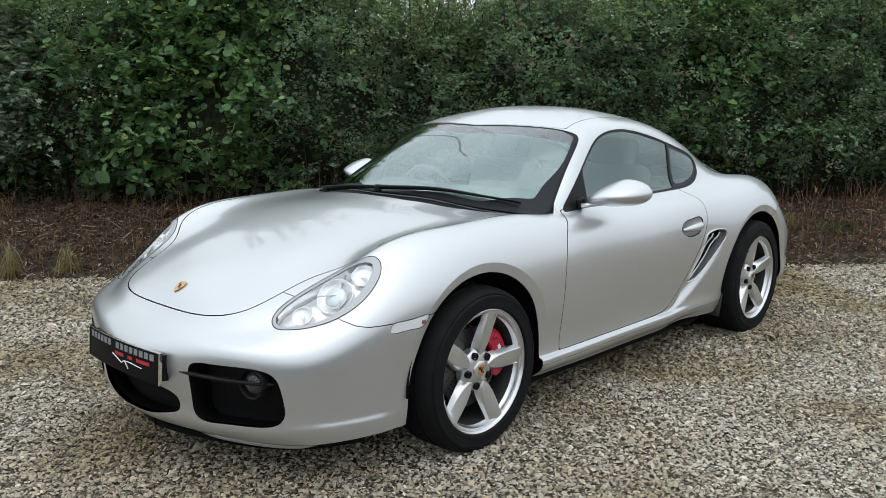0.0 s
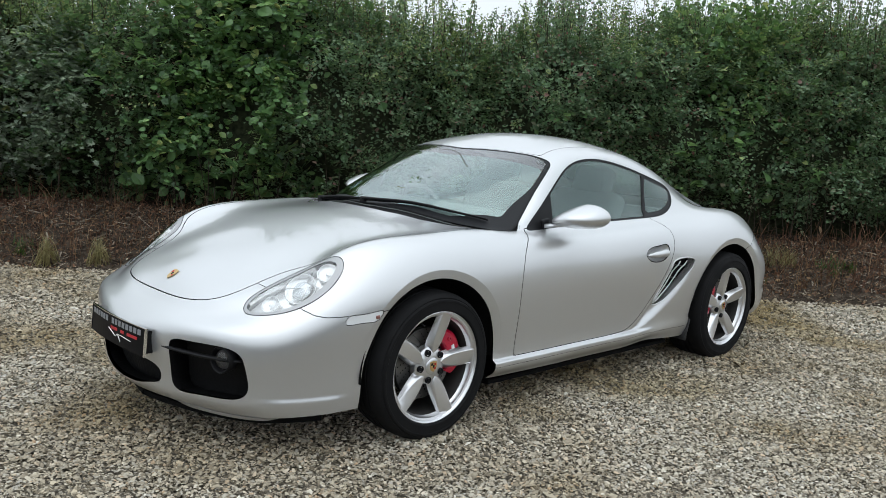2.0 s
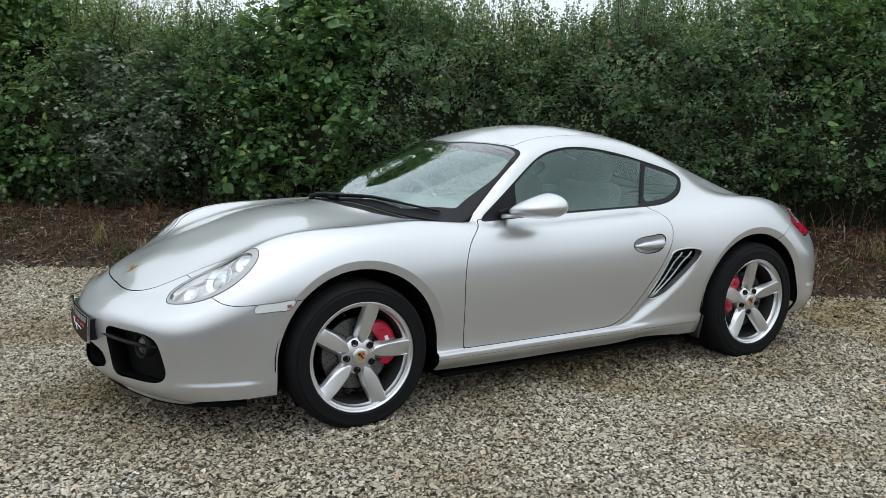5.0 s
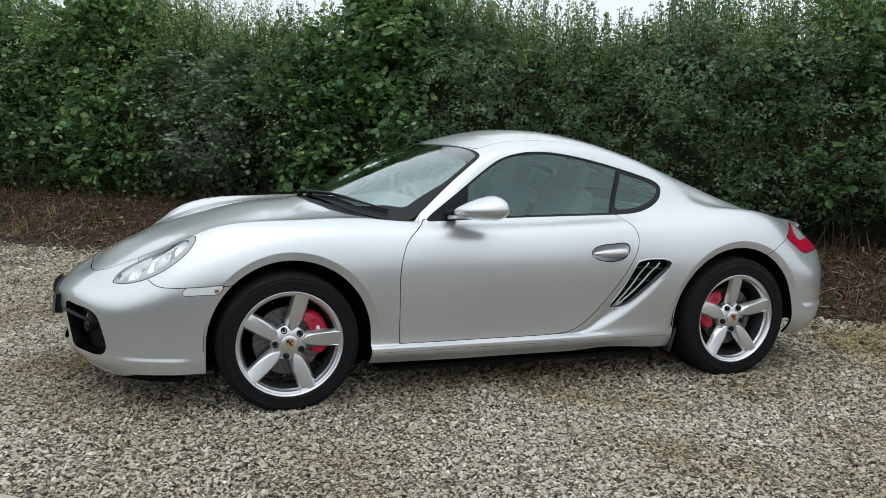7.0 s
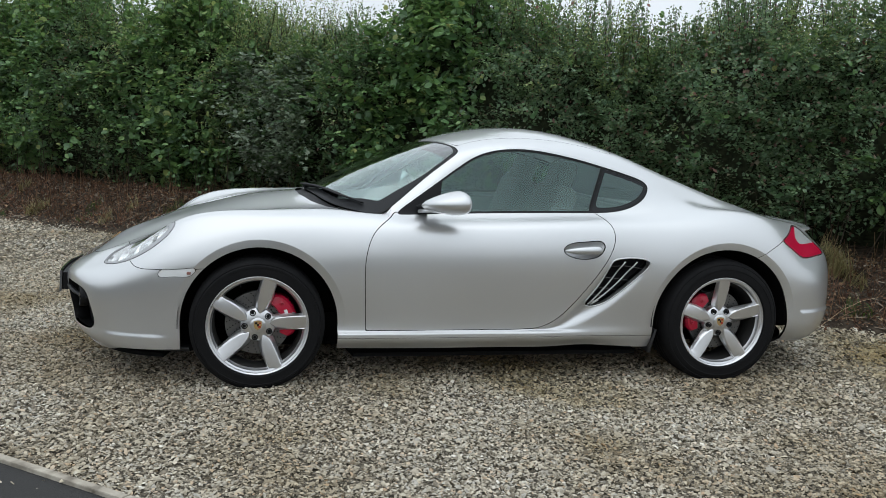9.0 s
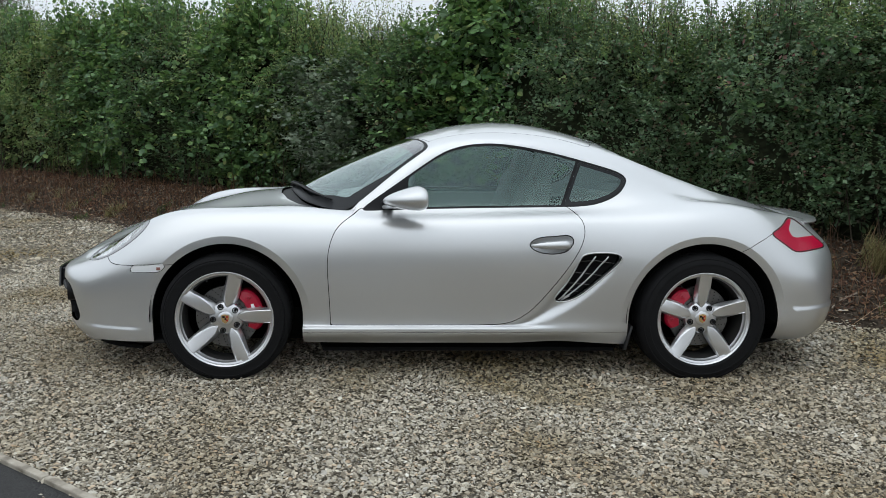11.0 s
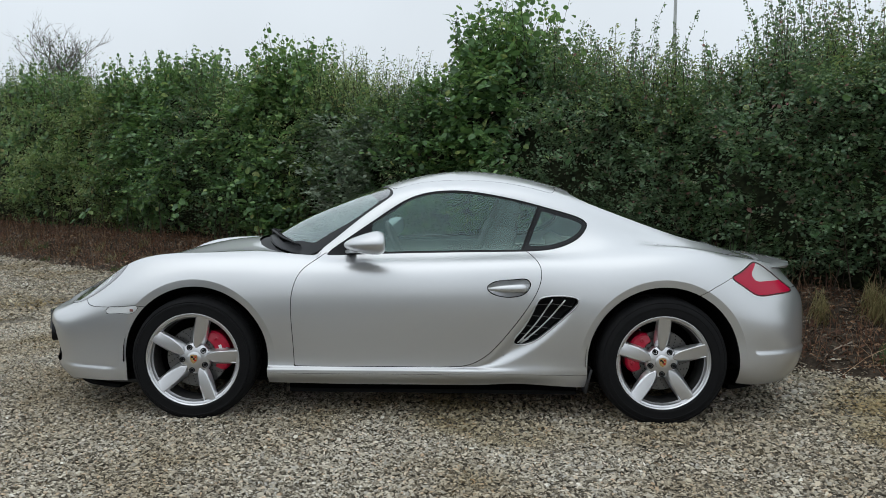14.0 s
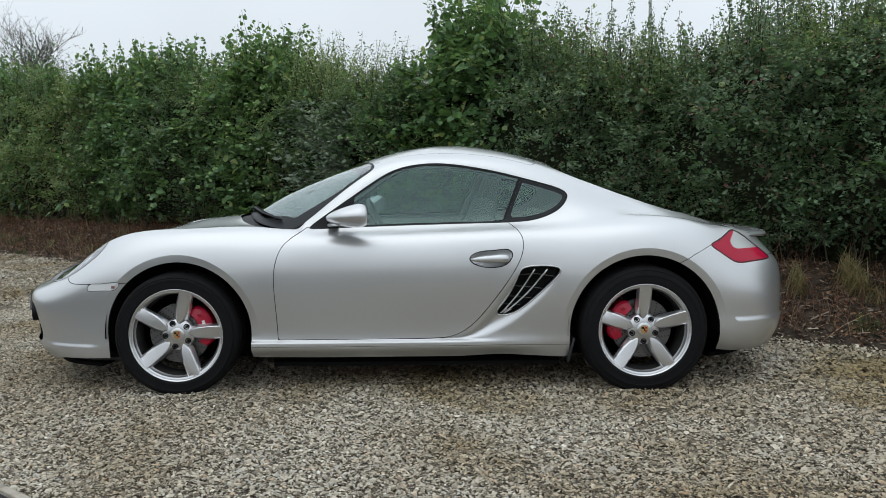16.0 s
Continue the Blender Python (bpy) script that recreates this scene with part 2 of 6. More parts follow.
class Skin:
    """A piece of surface: vertices, their normals, and faces."""

    def __init__(self, v, n, f):
        self.v, self.n, self.f = v, n, f

    def cut(self, value, keep=1):
        """The part where value (one a vertex) is above 0, or below it for keep=-1, cut along the line of 0."""
        val = np.asarray(value) * keep
        val = np.where(np.abs(val) < 1e-7, 1e-7, val)
        v, n = [], []
        index, edges, faces = {}, {}, []

        def corner(i):
            if i not in index:
                index[i] = len(v)
                v.append(self.v[i])
                n.append(self.n[i])
            return index[i]

        def between(i, j):
            key = (i, j) if i < j else (j, i)
            if key not in edges:
                s = val[i] / (val[i] - val[j])
                edges[key] = len(v)
                v.append(self.v[i] + s * (self.v[j] - self.v[i]))
                m = self.n[i] + s * (self.n[j] - self.n[i])
                n.append(m / max(np.linalg.norm(m), 1e-9))
            return edges[key]

        inside = val > 0
        for f in self.f:
            k = [inside[i] for i in f]
            if all(k):
                faces.append(tuple(corner(i) for i in f))
            elif any(k):
                out = []
                for a in range(len(f)):
                    i, j = f[a], f[(a + 1) % len(f)]
                    if inside[i]:
                        out.append(corner(i))
                    if inside[i] != inside[j]:
                        out.append(between(i, j))
                if len(out) > 2:
                    faces.append(tuple(out))
        return Skin(np.array(v).reshape(-1, 3), np.array(n).reshape(-1, 3), faces)

    def rim(self):
        """The edges with one face only, as they run round their faces."""
        count = {}
        for f in self.f:
            for a in range(len(f)):
                i, j = f[a], f[(a + 1) % len(f)]
                count[(i, j)] = count.get((i, j), 0) + 1
        return [(i, j) for (i, j) in count if (j, i) not in count]

    def mirrored(self):
        m = np.array((1, -1, 1))
        return Skin(self.v * m, self.n * m, [tuple(reversed(f)) for f in self.f])


def joined(a, b):
    k = len(a.v)
    return Skin(np.concatenate((a.v, b.v)), np.concatenate((a.n, b.n)), a.f + [tuple(i + k for i in f) for f in b.f])


def whole(s):
    """Both halves of a piece that crosses the middle, sewn together there."""
    t = s.mirrored()
    k, middle = len(s.v), np.abs(s.v[:, 1]) < 1e-6
    same = [i if middle[i] else k + i for i in range(len(s.v))]
    return Skin(np.concatenate((s.v, t.v)), np.concatenate((s.n, t.n)), s.f + [tuple(same[i] for i in f) for f in t.f])


def normals(g):
    """Normals of the half skin g, seen as half of the whole."""
    k = g.shape[1]
    full = np.concatenate((g[:, :0:-1] * (1, -1, 1), g), axis=1)
    du, dv = np.gradient(full, axis=0), np.gradient(full, axis=1)
    du[0, :, 0] = du[0, :, 2] = du[-1, :, 0] = du[-1, :, 2] = 0
    n = np.cross(dv, du)
    n /= np.maximum(np.linalg.norm(n, axis=2, keepdims=True), 1e-12)
    n = n[:, k - 1:]
    n[0, 0] = n[1, 0]
    n[-1, 0] = n[-2, 0]
    n[:, 0, 1] = 0
    return n if (n[..., 1] * g[..., 1]).sum() > 0 else -n


nu, nv = grid.shape[:2]
# the creases pressed into the bumpers: the skin steps in below them
x_, z_ = grid[..., 0].copy(), grid[..., 2].copy()
step = -.009 * ease((.382 - (x_ - 1.65) * .02 - z_) / .016) * ease((x_ - 1.60) / .10)
step -= .006 * ease((.262 - z_) / .022) * ease((-1.60 - x_) / .10) * ease((x_ + 1.98) / .12)
# the ledge along the sill
ledge = ease((x_ + .90) / .06) * ease((.50 - x_) / .30) * ease((grid[..., 1] - .6) / .1)
step -= .019 * ease((.280 - z_) / .016) * ledge
step += .034 * ease((.246 - z_) / .075) * ease((x_ + .90) / .06) * ease((.82 - x_) / .40) * ease((grid[..., 1] - .6) / .1)
grid -= step[..., None] * normals(grid)
nrm = normals(grid)
# round the wheel openings the skin keeps its own normals up to the flat lip
plain_n = normals(plain_grid)
near = np.minimum(arch(x_, z_, FRONT_ARCH, FRONT_R), arch(x_, z_, REAR_ARCH, REAR_R))
calm = (side * (deep <= 0) * (near < .09) * (z_ > .30))[..., None]
nrm = nrm * (1 - calm) + plain_n * calm
vert = grid.reshape(-1, 3) * (1, -1, 1)
norm = nrm.reshape(-1, 3) * (1, -1, 1)
if (norm[:, 1] * vert[:, 1]).sum() < 0:
    norm = -norm
quad = [(i * nv + j, i * nv + j + 1, (i + 1) * nv + j + 1, (i + 1) * nv + j) for i in range(nu - 1) for j in range(nv - 1)]
q0 = quad[len(quad) // 2]
if np.dot(np.cross(vert[q0[1]] - vert[q0[0]], vert[q0[2]] - vert[q0[0]]), norm[q0[0]]) < 0:
    quad = [tuple(reversed(q)) for q in quad]
HALF = Skin(vert, norm, quad)
# the flat lip round each wheel opening, parted from the skin by a crease
for mid, r in ((FRONT_ARCH, FRONT_R), (REAR_ARCH, REAR_R)):
    fx, fw, fz = HALF.v[:, 0], -HALF.v[:, 1], HALF.v[:, 2]
    field = np.where((fw > .62) & (fz > .295), arch(fx, fz, mid, r) - .038, 1.0)
    outer, band_ = HALF.cut(field), HALF.cut(field, -1)
    away = np.stack((band_.v[:, 0] - mid[0], np.zeros(len(band_.v)), np.maximum(band_.v[:, 2] - mid[1], 0)), 1)
    away /= np.maximum(np.linalg.norm(away, axis=1, keepdims=True), 1e-6)
    band_.n = band_.n - np.where(band_.v[:, 0] < FRONT_ARCH[0], .34 * ease((band_.v[:, 2] - .42) / .2), .05 + .29 * ease((band_.v[:, 2] - .32) / .2))[:, None] * away
    band_.n /= np.linalg.norm(band_.n, axis=1, keepdims=True)
    HALF = joined(outer, band_)


def mesh_of(name, skin, depth=0.0, smooth=True, dark_edge=False):
    """A mesh of the piece with its own normals; depth: how far its edges turn inwards."""
    v, n, f = list(skin.v), list(skin.n), list(skin.f)
    edge = []
    if depth:
        for i, j in skin.rim():
            a, b = skin.v[i], skin.v[j]
            c, d = b - depth * skin.n[j], a - depth * skin.n[i]
            m = np.cross(c - b, a - b)
            m /= max(np.linalg.norm(m), 1e-9)
            k = len(v)
            v += [b, a, d, c]
            n += [m, m, m, m]
            edge.append(len(f))
            f.append((k, k + 1, k + 2, k + 3))
    me = bpy.data.meshes.new(name)
    me.from_pydata([tuple(p) for p in v], [], f)
    me.shade_smooth()
    # turned edges get the black of the shaded gap instead of the paint
    if edge and dark_edge:
        me.materials.append(PAINT)
        me.materials.append(GAP_SHADE)
        for i in edge:
            me.polygons[i].material_index = 1
    if smooth:
        me.normals_split_custom_set_from_vertices([tuple(p) for p in n])
    return me

# ---- the car, cut into its panels ----
def part(name, shape, mat, parent, label="", smooth=True):
    """Links a mesh or a bmesh as one part of a thing."""
    if isinstance(shape, bmesh.types.BMesh):
        me = bpy.data.meshes.new(name)
        shape.to_mesh(me)
        shape.free()
        if smooth:
            me.shade_smooth()
    else:
        me = shape
    if not me.materials:
        for m in mat if isinstance(mat, (list, tuple)) else (mat,):
            me.materials.append(m)
    ob = new(name, me)
    ob.parent = parent
    if label:
        ob["label"] = label
    return ob


def glass_material(name, tint, rough=0.0, ior=1.5):
    m = material(name, tint, rough)
    b = bsdf(m)
    b.inputs["Transmission Weight"].default_value = 1.0
    b.inputs["IOR"].default_value = ior
    return m


GLASS = glass_material("tinted_glass", (0.58, 0.72, 0.69), 0.0, 1.60)
bsdf(GLASS).inputs["Specular Tint"].default_value = (0.80, 1.0, 0.96, 1)
SCREEN = glass_material("screen_glass", (0.78, 0.95, 0.935), 0.0, 1.95)
SHADE = glass_material("grey_tinted_glass", (0.66, 0.69, 0.71), 0.0, 1.80)
bsdf(SCREEN).inputs["Specular Tint"].default_value = (0.86, 1.0, 0.98, 1)
CLEAR = glass_material("clear_lens", (0.97, 0.98, 0.98))
RED_LENS = material("red_lens", (0.38, 0.0015, 0.030), 0.25, 0.0, 0.15, 0.03, 0.2)
RED_BACK = material("red_reflector", (0.55, 0.01, 0.02), 0.3)
WHITE_LENS = material("frosted_lens", (0.46, 0.465, 0.46), 0.22, 0.2, 0.8, 0.03)
GREY_TRIM = material("grey_lamp_surround", (0.36, 0.365, 0.37), 0.42, 0.7)
FRIT = material("printed_border", (0.020, 0.021, 0.023), 0.35, spec=0.12)
TRIM = material("black_trim", (0.006, 0.006, 0.007), 0.5, spec=0.2)
MIRROR = material("lamp_reflector", (0.86, 0.87, 0.88), 0.15, 0.75)
FROST = material("white_indicator_lens", (0.74, 0.75, 0.75), 0.2, 0.0, 1.0, 0.03)
PEARL = material("white_reflector", (0.80, 0.81, 0.81), 0.25, 0.2)
ORANGE = material("amber_bulb", (0.24, 0.10, 0.08), 0.4)
DASH = material("grey_cabin_trim", (0.17, 0.173, 0.176), 0.8)
LEATHER = material("grey_leather", (0.125, 0.125, 0.124), 0.7)
relief(LEATHER, grain(LEATHER, 260, 3), 0.25, 0.002)
GOLD = material("gold_enamel", (0.58, 0.40, 0.17), 0.3, 0.7)
RED = material("red_enamel", (0.45, 0.02, 0.015), 0.35)
CALIPER = material("red_caliper_paint", (0.40, 0.003, 0.028), 0.35, 0.0, 0.4)
IRON = material("brake_iron", (0.15, 0.147, 0.144), 0.42, 0.85)
# inside of the rim, much darker than its face
RIM_INSIDE = material("dark_rim_inside", (0.028, 0.027, 0.026), 0.6, 0.3)
WHITE = material("white_print", (0.75, 0.75, 0.75), 0.4)
GREY_PRINT = material("grey_print", (0.22, 0.23, 0.24), 0.4)
RED_PRINT = material("red_print", (0.42, 0.02, 0.03), 0.4)

car = tagged(new("car"), "silver two-door sports coupe parked on gravel beside a hedge", "car")


def cols(s):
    return s.v[:, 0], -s.v[:, 1], s.v[:, 2]


def split(s, field, gap=.002):
    """The piece where field is above 0, and the rest, a narrow gap apart."""
    return s.cut(field - gap / 2), s.cut(field + gap / 2, -1)


def both(name, s, mat, parent=None, depth=.012, label=""):
    """The piece on both sides of the car, as two parts; gives the near one first."""
    dark = mat is PAINT
    a = part(name, mesh_of(name, s, depth, dark_edge=dark), mat, parent or car, label)
    b = part(name, mesh_of(name, s.mirrored(), depth, dark_edge=dark), mat, parent or car, label)
    return a, b


def pane(name, s, mat, parent, thick=.005, label=""):
    """A sheet of glass: outer face, inner face and edge, closed."""
    inner = Skin(s.v - thick * s.n, -s.n, [tuple(reversed(f)) for f in s.f])
    k = len(s.v)
    edge = [(j, i, i + k, j + k) for i, j in s.rim()]
    me = mesh_of(name, Skin(np.concatenate((s.v, inner.v)), np.concatenate((s.n, inner.n)), s.f + [tuple(i + k for i in f) for f in inner.f] + edge))
    ob = part(name, me, mat, parent, label)
    ob.visible_shadow = False
    return ob


def pushed(s, by):
    """The piece moved inwards along its normals."""
    return Skin(s.v - by * s.n, s.n, s.f)


WINDSCREEN = [(-.955, -.3), (-.96, 0), (-.94, .2), (-.885, .40), (-.80, .555), (-.70, .655), (-.645, .684), (-.605, .69),
              (-.50, .659), (-.35, .613), (-.235, .577), (-.20, .552), (-.198, .515), (-.215, .43), (-.25, .29), (-.285, .12), (-.295, 0), (-.285, -.3)]
WINDSCREEN = cubic(WINDSCREEN, np.linspace(0, len(WINDSCREEN) - 1, 140))
COWL = [(-1.01, -.4), (-1.015, 0), (-1.0, .2), (-.945, .40), (-.87, .55), (-.79, .64), (-.72, .685), (-.655, .70), (-.60, .71), (-.50, .64), (-.4, .5), (-.3, 0), (-.3, -.4)]
HOOD = [(-2.05, -.2), (-2.052, 0), (-2.05, .18), (-2.035, .28), (-2.005, .352), (-1.96, .402), (-1.90, .432), (-1.82, .455), (-1.73, .49), (-1.66, .555), (-1.60, .61),
        (-1.45, .640), (-1.2, .660), (-.95, .668), (-.75, .672), (-.80, .3), (-.8, -.2)]
HOOD = np.concatenate((cubic(HOOD[:-2], np.linspace(0, len(HOOD) - 3, 130)), HOOD[-2:]))
HEADLAMP = rounded([(-1.932, .512), (-1.946, .548), (-1.925, .597), (-1.885, .645), (-1.81, .70), (-1.73, .729), (-1.665, .731), (-1.615, .712), (-1.60, .68),
                    (-1.618, .633), (-1.67, .573), (-1.75, .532), (-1.83, .511), (-1.895, .503)])
SIDE_GLASS = rounded([(-.53, .852), (-.47, .905), (-.29, 1.03), (-.19, 1.098), (-.10, 1.149), (.014, 1.181), (.151, 1.190), (.288, 1.177), (.458, 1.146), (.588, 1.114),
                      (.735, 1.074), (.822, 1.042), (.845, 1.018), (.838, .992), (.80, .948), (.71, .902), (.62, .882), (.49, .874), (.2, .868), (-.1, .861), (-.35, .853), (-.50, .848)], 5)
door_front = cubic([(-.49, 1.0), (-.535, .87), (-.588, .825), (-.652, .772), (-.686, .70), (-.70, .61), (-.695, .45), (-.688, .281)], np.linspace(0, 7, 40))
door_rear = cubic([(.0, .281), (.13, .283), (.215, .294), (.295, .334), (.36, .395), (.455, .515), (.552, .665), (.582, .755), (.572, .82), (.53, .865), (.49, .90), (.47, 1.0)], np.linspace(0, 11, 60))
DOOR = np.concatenate((door_front, door_rear))
VENT = rounded([(.446, .422), (.452, .404), (.52, .406), (.613, .467), (.746, .597), (.770, .638), (.748, .655), (.585, .651), (.561, .628), (.498, .497)])
FRONT_BUMPER = [(-2.6, -.1), (-1.4, -.1), (-1.4, .586), (-1.508, .583), (-1.687, .577), (-1.74, .577), (-1.775, .584), (-1.80, .60), (-1.84, .66), (-1.95, .69), (-2.6, .69)]
REAR_BUMPER = [(1.30, .60), (1.384, .667), (1.462, .713), (1.559, .757), (1.64, .74), (1.75, .72), (1.9, .69), (2.3, .66), (2.3, 0), (1.2, 0)]
TAIL_LAMP = rounded([(1.560, .757), (1.60, .775), (1.685, .808), (1.735, .822), (1.80, .79), (1.88, .725), (1.932, .676), (1.90, .667), (1.80, .662), (1.705, .662), (1.66, .683), (1.60, .723)], 5)
ROOF = [(-.33, -.3), (-.30, 0), (-.28, .12), (-.24, .3), (-.19, .475), (-.11, .462), (.01, .455), (.17, .452), (.35, .468), (.50, .483), (.64, .498), (.672, .49), (.70, .40), (.715, .2), (.72, 0), (.72, -.3)]
REAR_GLASS = rounded([(.775, -.3), (.775, 0), (.785, .25), (.81, .40), (.88, .452), (1.0, .458), (1.2, .448), (1.40, .425), (1.53, .37), (1.585, .20), (1.595, 0), (1.585, -.3), (1.2, -.6)], 5)
INTAKE = rounded([(.350, .445), (.43, .458), (.535, .459), (.600, .452), (.630, .435), (.642, .402), (.643, .345), (.636, .290), (.614, .258), (.55, .246), (.44, .243), (.362, .244), (.333, .268), (.335, .33), (.340, .40)])
LOWER_INTAKE = rounded([(0, .345), (.14, .345), (.252, .325), (.274, .30), (.265, .262), (.222, .245), (.13, .224), (0, .217), (-.13, .224), (-.222, .245), (-.265, .262), (-.274, .30), (-.252, .325), (-.14, .345)])
INDICATOR = rounded([(-1.667, .549), (-1.660, .570), (-1.648, .579), (-1.58, .583), (-1.49, .586), (-1.50, .566), (-1.525, .548), (-1.58, .546), (-1.63, .543)], 5)
HANDLE = rounded([(.305, .697), (.34, .728), (.442, .741), (.505, .743), (.526, .722), (.508, .68), (.464, .657), (.353, .661)])

rest = HALF
for mid, r in ((FRONT_ARCH, FRONT_R), (REAR_ARCH, REAR_R)):
    x, w, z = cols(rest)
    rest = rest.cut(np.maximum(arch(x, z, mid, r), (.55 - w)))

x, w, z = cols(rest)
screen, rest = split(rest, np.minimum(inside(WINDSCREEN, x, w), z - .8), .001)
x, w, z = cols(rest)
cowl, rest = split(rest, np.minimum(inside(COWL, x, w), z - .8), .001)
x, w, z = cols(rest)
lamp, rest = split(rest, np.minimum(inside(HEADLAMP, x, w), z - .5), .0022)
x, w, z = cols(rest)
hood, rest = split(rest, np.minimum(inside(HOOD, x, w), z - .5), .0045)
x, w, z = cols(rest)
roof, rest = split(rest, np.minimum(inside(ROOF, x, w), z - 1.0), .003)
x, w, z = cols(rest)
rear_glass, rest = split(rest, np.minimum(inside(REAR_GLASS, x, w), z - .8), .003)
x, w, z = cols(rest)
side_glass, rest = split(rest, inside(SIDE_GLASS, x, z), .001)
x, w, z = cols(rest)
indicator, rest = split(rest, np.minimum(inside(INDICATOR, x, z), w - .7), .0016)
x, w, z = cols(rest)
intake, rest = split(rest, np.minimum(inside(INTAKE, w, z), -1.9 - x), 0)
x, w, z = cols(rest)
low_intake, rest = split(rest, np.minimum(inside(LOWER_INTAKE, w, z), -1.9 - x), 0)
x, w, z = cols(rest)
front_bumper, rest = split(rest, inside(FRONT_BUMPER, x, z), .003)
x, w, z = cols(rest)
tail_lamp, rest = split(rest, np.minimum(inside(TAIL_LAMP, x, z), w - .3), .003)
x, w, z = cols(rest)
rear_bumper, rest = split(rest, inside(REAR_BUMPER, x, z), .003)
x, w, z = cols(rest)
vent, rest = split(rest, np.minimum(inside(VENT, x, z), w - .6), 0)
x, w, z = cols(rest)
door, rest = split(rest, np.minimum(inside(DOOR, x, z), .858 + (x + .53) * .027 - z), .0035)
x, w, z = cols(rest)
sill, rest = split(rest, np.minimum(np.minimum(.246 - z, x + .9), 1.0 - x), .0015)
x, w, z = cols(rest)
fender, rest = split(rest, np.where(z > .835, np.minimum(-.574 - x + (z - .85) * .6, .872 - z), np.where(z > .284, -.56, -.885) - x), .0012)  # joint at the foot of the screen pillar
x, w, z = cols(door)
handle_cup, door = split(door, inside(HANDLE, x, z), .0045)

part("hood", mesh_of("hood", whole(hood), .012, dark_edge=True), PAINT, car)
part("roof", mesh_of("roof", whole(roof), .010, dark_edge=True), PAINT, car)
front = part("front_bumper", mesh_of("front_bumper", whole(front_bumper), .014, dark_edge=True), PAINT, car)
part("rear_bumper", mesh_of("rear_bumper", whole(rear_bumper), .014, dark_edge=True), PAINT, car)
part("body_shell", mesh_of("body_shell", whole(rest), .012, dark_edge=True), PAINT, car)
both("fender", fender, PAINT)
doors = both("door", door, PAINT)
both("sill", sill, PAINT)
part("cowl_panel", mesh_of("cowl_panel", whole(pushed(cowl, .012)), .01), TRIM, car, "black plastic cowl")

# glass: a black band round each pane, then the pane
x, w, z = cols(screen)
edge = np.minimum(inside(WINDSCREEN, x, w), 9)
foot = ease((-.60 - x) / .10)
wide = .010 + .030 * foot + .060 * ease((w - .46) / .20) * ease((-.36 - x) / .22) + .014 * ease((w - .45) / .1)  # the print, broad at the foot and along the pillars
strip = np.minimum(x + .385 - .36 * w * w, edge - wide)
pane("windscreen", whole(pushed(screen.cut(np.minimum(edge - wide, -strip)), .002)), SCREEN, car)
pane("shade_band", whole(pushed(screen.cut(strip), .002)), SHADE, car, label="grey tinted strip at the windscreen's top")
band = screen.cut(edge - .009, -1)
part("windscreen_band", mesh_of("windscreen_band", whole(pushed(band, .0015)), .006), TRIM, car)
printed = screen.cut(np.minimum(edge - .009, wide - edge))
part("windscreen_print", mesh_of("windscreen_print", whole(pushed(printed, .002)), .004), FRIT, car, "dark printed border of the windscreen")
x, w, z = cols(rear_glass)
seal_in = inside(REAR_GLASS, x, w) - .014
pane("rear_window", whole(pushed(rear_glass.cut(seal_in), .010)), GLASS, car)
part("rear_window_seal", mesh_of("rear_window_seal", whole(pushed(rear_glass.cut(seal_in, -1), .004)), .012), TRIM, car, "black rubber seal of the rear window")
x, w, z = cols(side_glass)
inner = inside(SIDE_GLASS, x, z) - .010
post = (x - .490) - (z - .876) * (.589 - .490) / (1.114 - .876)
sail = -.315 + (z - .86) * .12 - x
door_pane = side_glass.cut(np.minimum(np.minimum(inner, -post - .004), -sail))
quarter_all = side_glass.cut(np.minimum(inner, post - .012))
rubber = side_glass.cut(np.minimum(-np.minimum(np.minimum(inner, -post - .004), -sail), -np.minimum(inner, post - .012)))
for d, mir in zip(doors, (False, True)):
    pane("side_window", pushed(door_pane.mirrored() if mir else door_pane, .004), GLASS, d)
x, w, z = cols(quarter_all)
ring_w = np.minimum(inside(SIDE_GLASS, x, z) - .010, (x - .490) - (z - .876) * .416 - .012) - .015
quarter_pane, frit = quarter_all.cut(ring_w), quarter_all.cut(ring_w, -1)
both("window_print", pushed(frit, .003), FRIT, depth=.004, label="dark printed border of the quarter window")
for mir in (False, True):
    pane("quarter_window", pushed(quarter_pane.mirrored() if mir else quarter_pane, .003), GLASS, car)
both("window_frame", pushed(rubber, .001), TRIM, depth=.008, label="black rubber window surround")

# dark lining under the skin and behind the openings
coarse = grid[np.unique(np.r_[0:nu:3, nu - 1])][:, ::3]
cu, cv = coarse.shape[:2]
cn = nrm[np.unique(np.r_[0:nu:3, nu - 1])][:, ::3].reshape(-1, 3) * (1, -1, 1)
UNDER = Skin(coarse.reshape(-1, 3) * (1, -1, 1), cn * np.sign((cn[:, 1] * -coarse.reshape(-1, 3)[:, 1]).sum()), [(i * cv + j, i * cv + j + 1, (i + 1) * cv + j + 1, (i + 1) * cv + j) for i in range(cu - 1) for j in range(cv - 1)])
x, w, z = cols(UNDER)
keep = np.minimum(.80 - z, np.minimum(arch(x, z, FRONT_ARCH, FRONT_R + .004), arch(x, z, REAR_ARCH, REAR_R + .004)) + np.where(w < .5, 9, 0))
for poly, a, b, cond in ((INTAKE, w, z, -1.8 - x), (LOWER_INTAKE, w, z, -1.8 - x)):
    keep = np.minimum(keep, -np.minimum(inside(poly, a, b) + .004, cond))
keep = np.minimum(keep, -np.minimum(inside(VENT, x, z) + .004, w - .6))
keep = np.minimum(keep, -np.minimum(inside(HEADLAMP, x, w) + .004, z - .5))
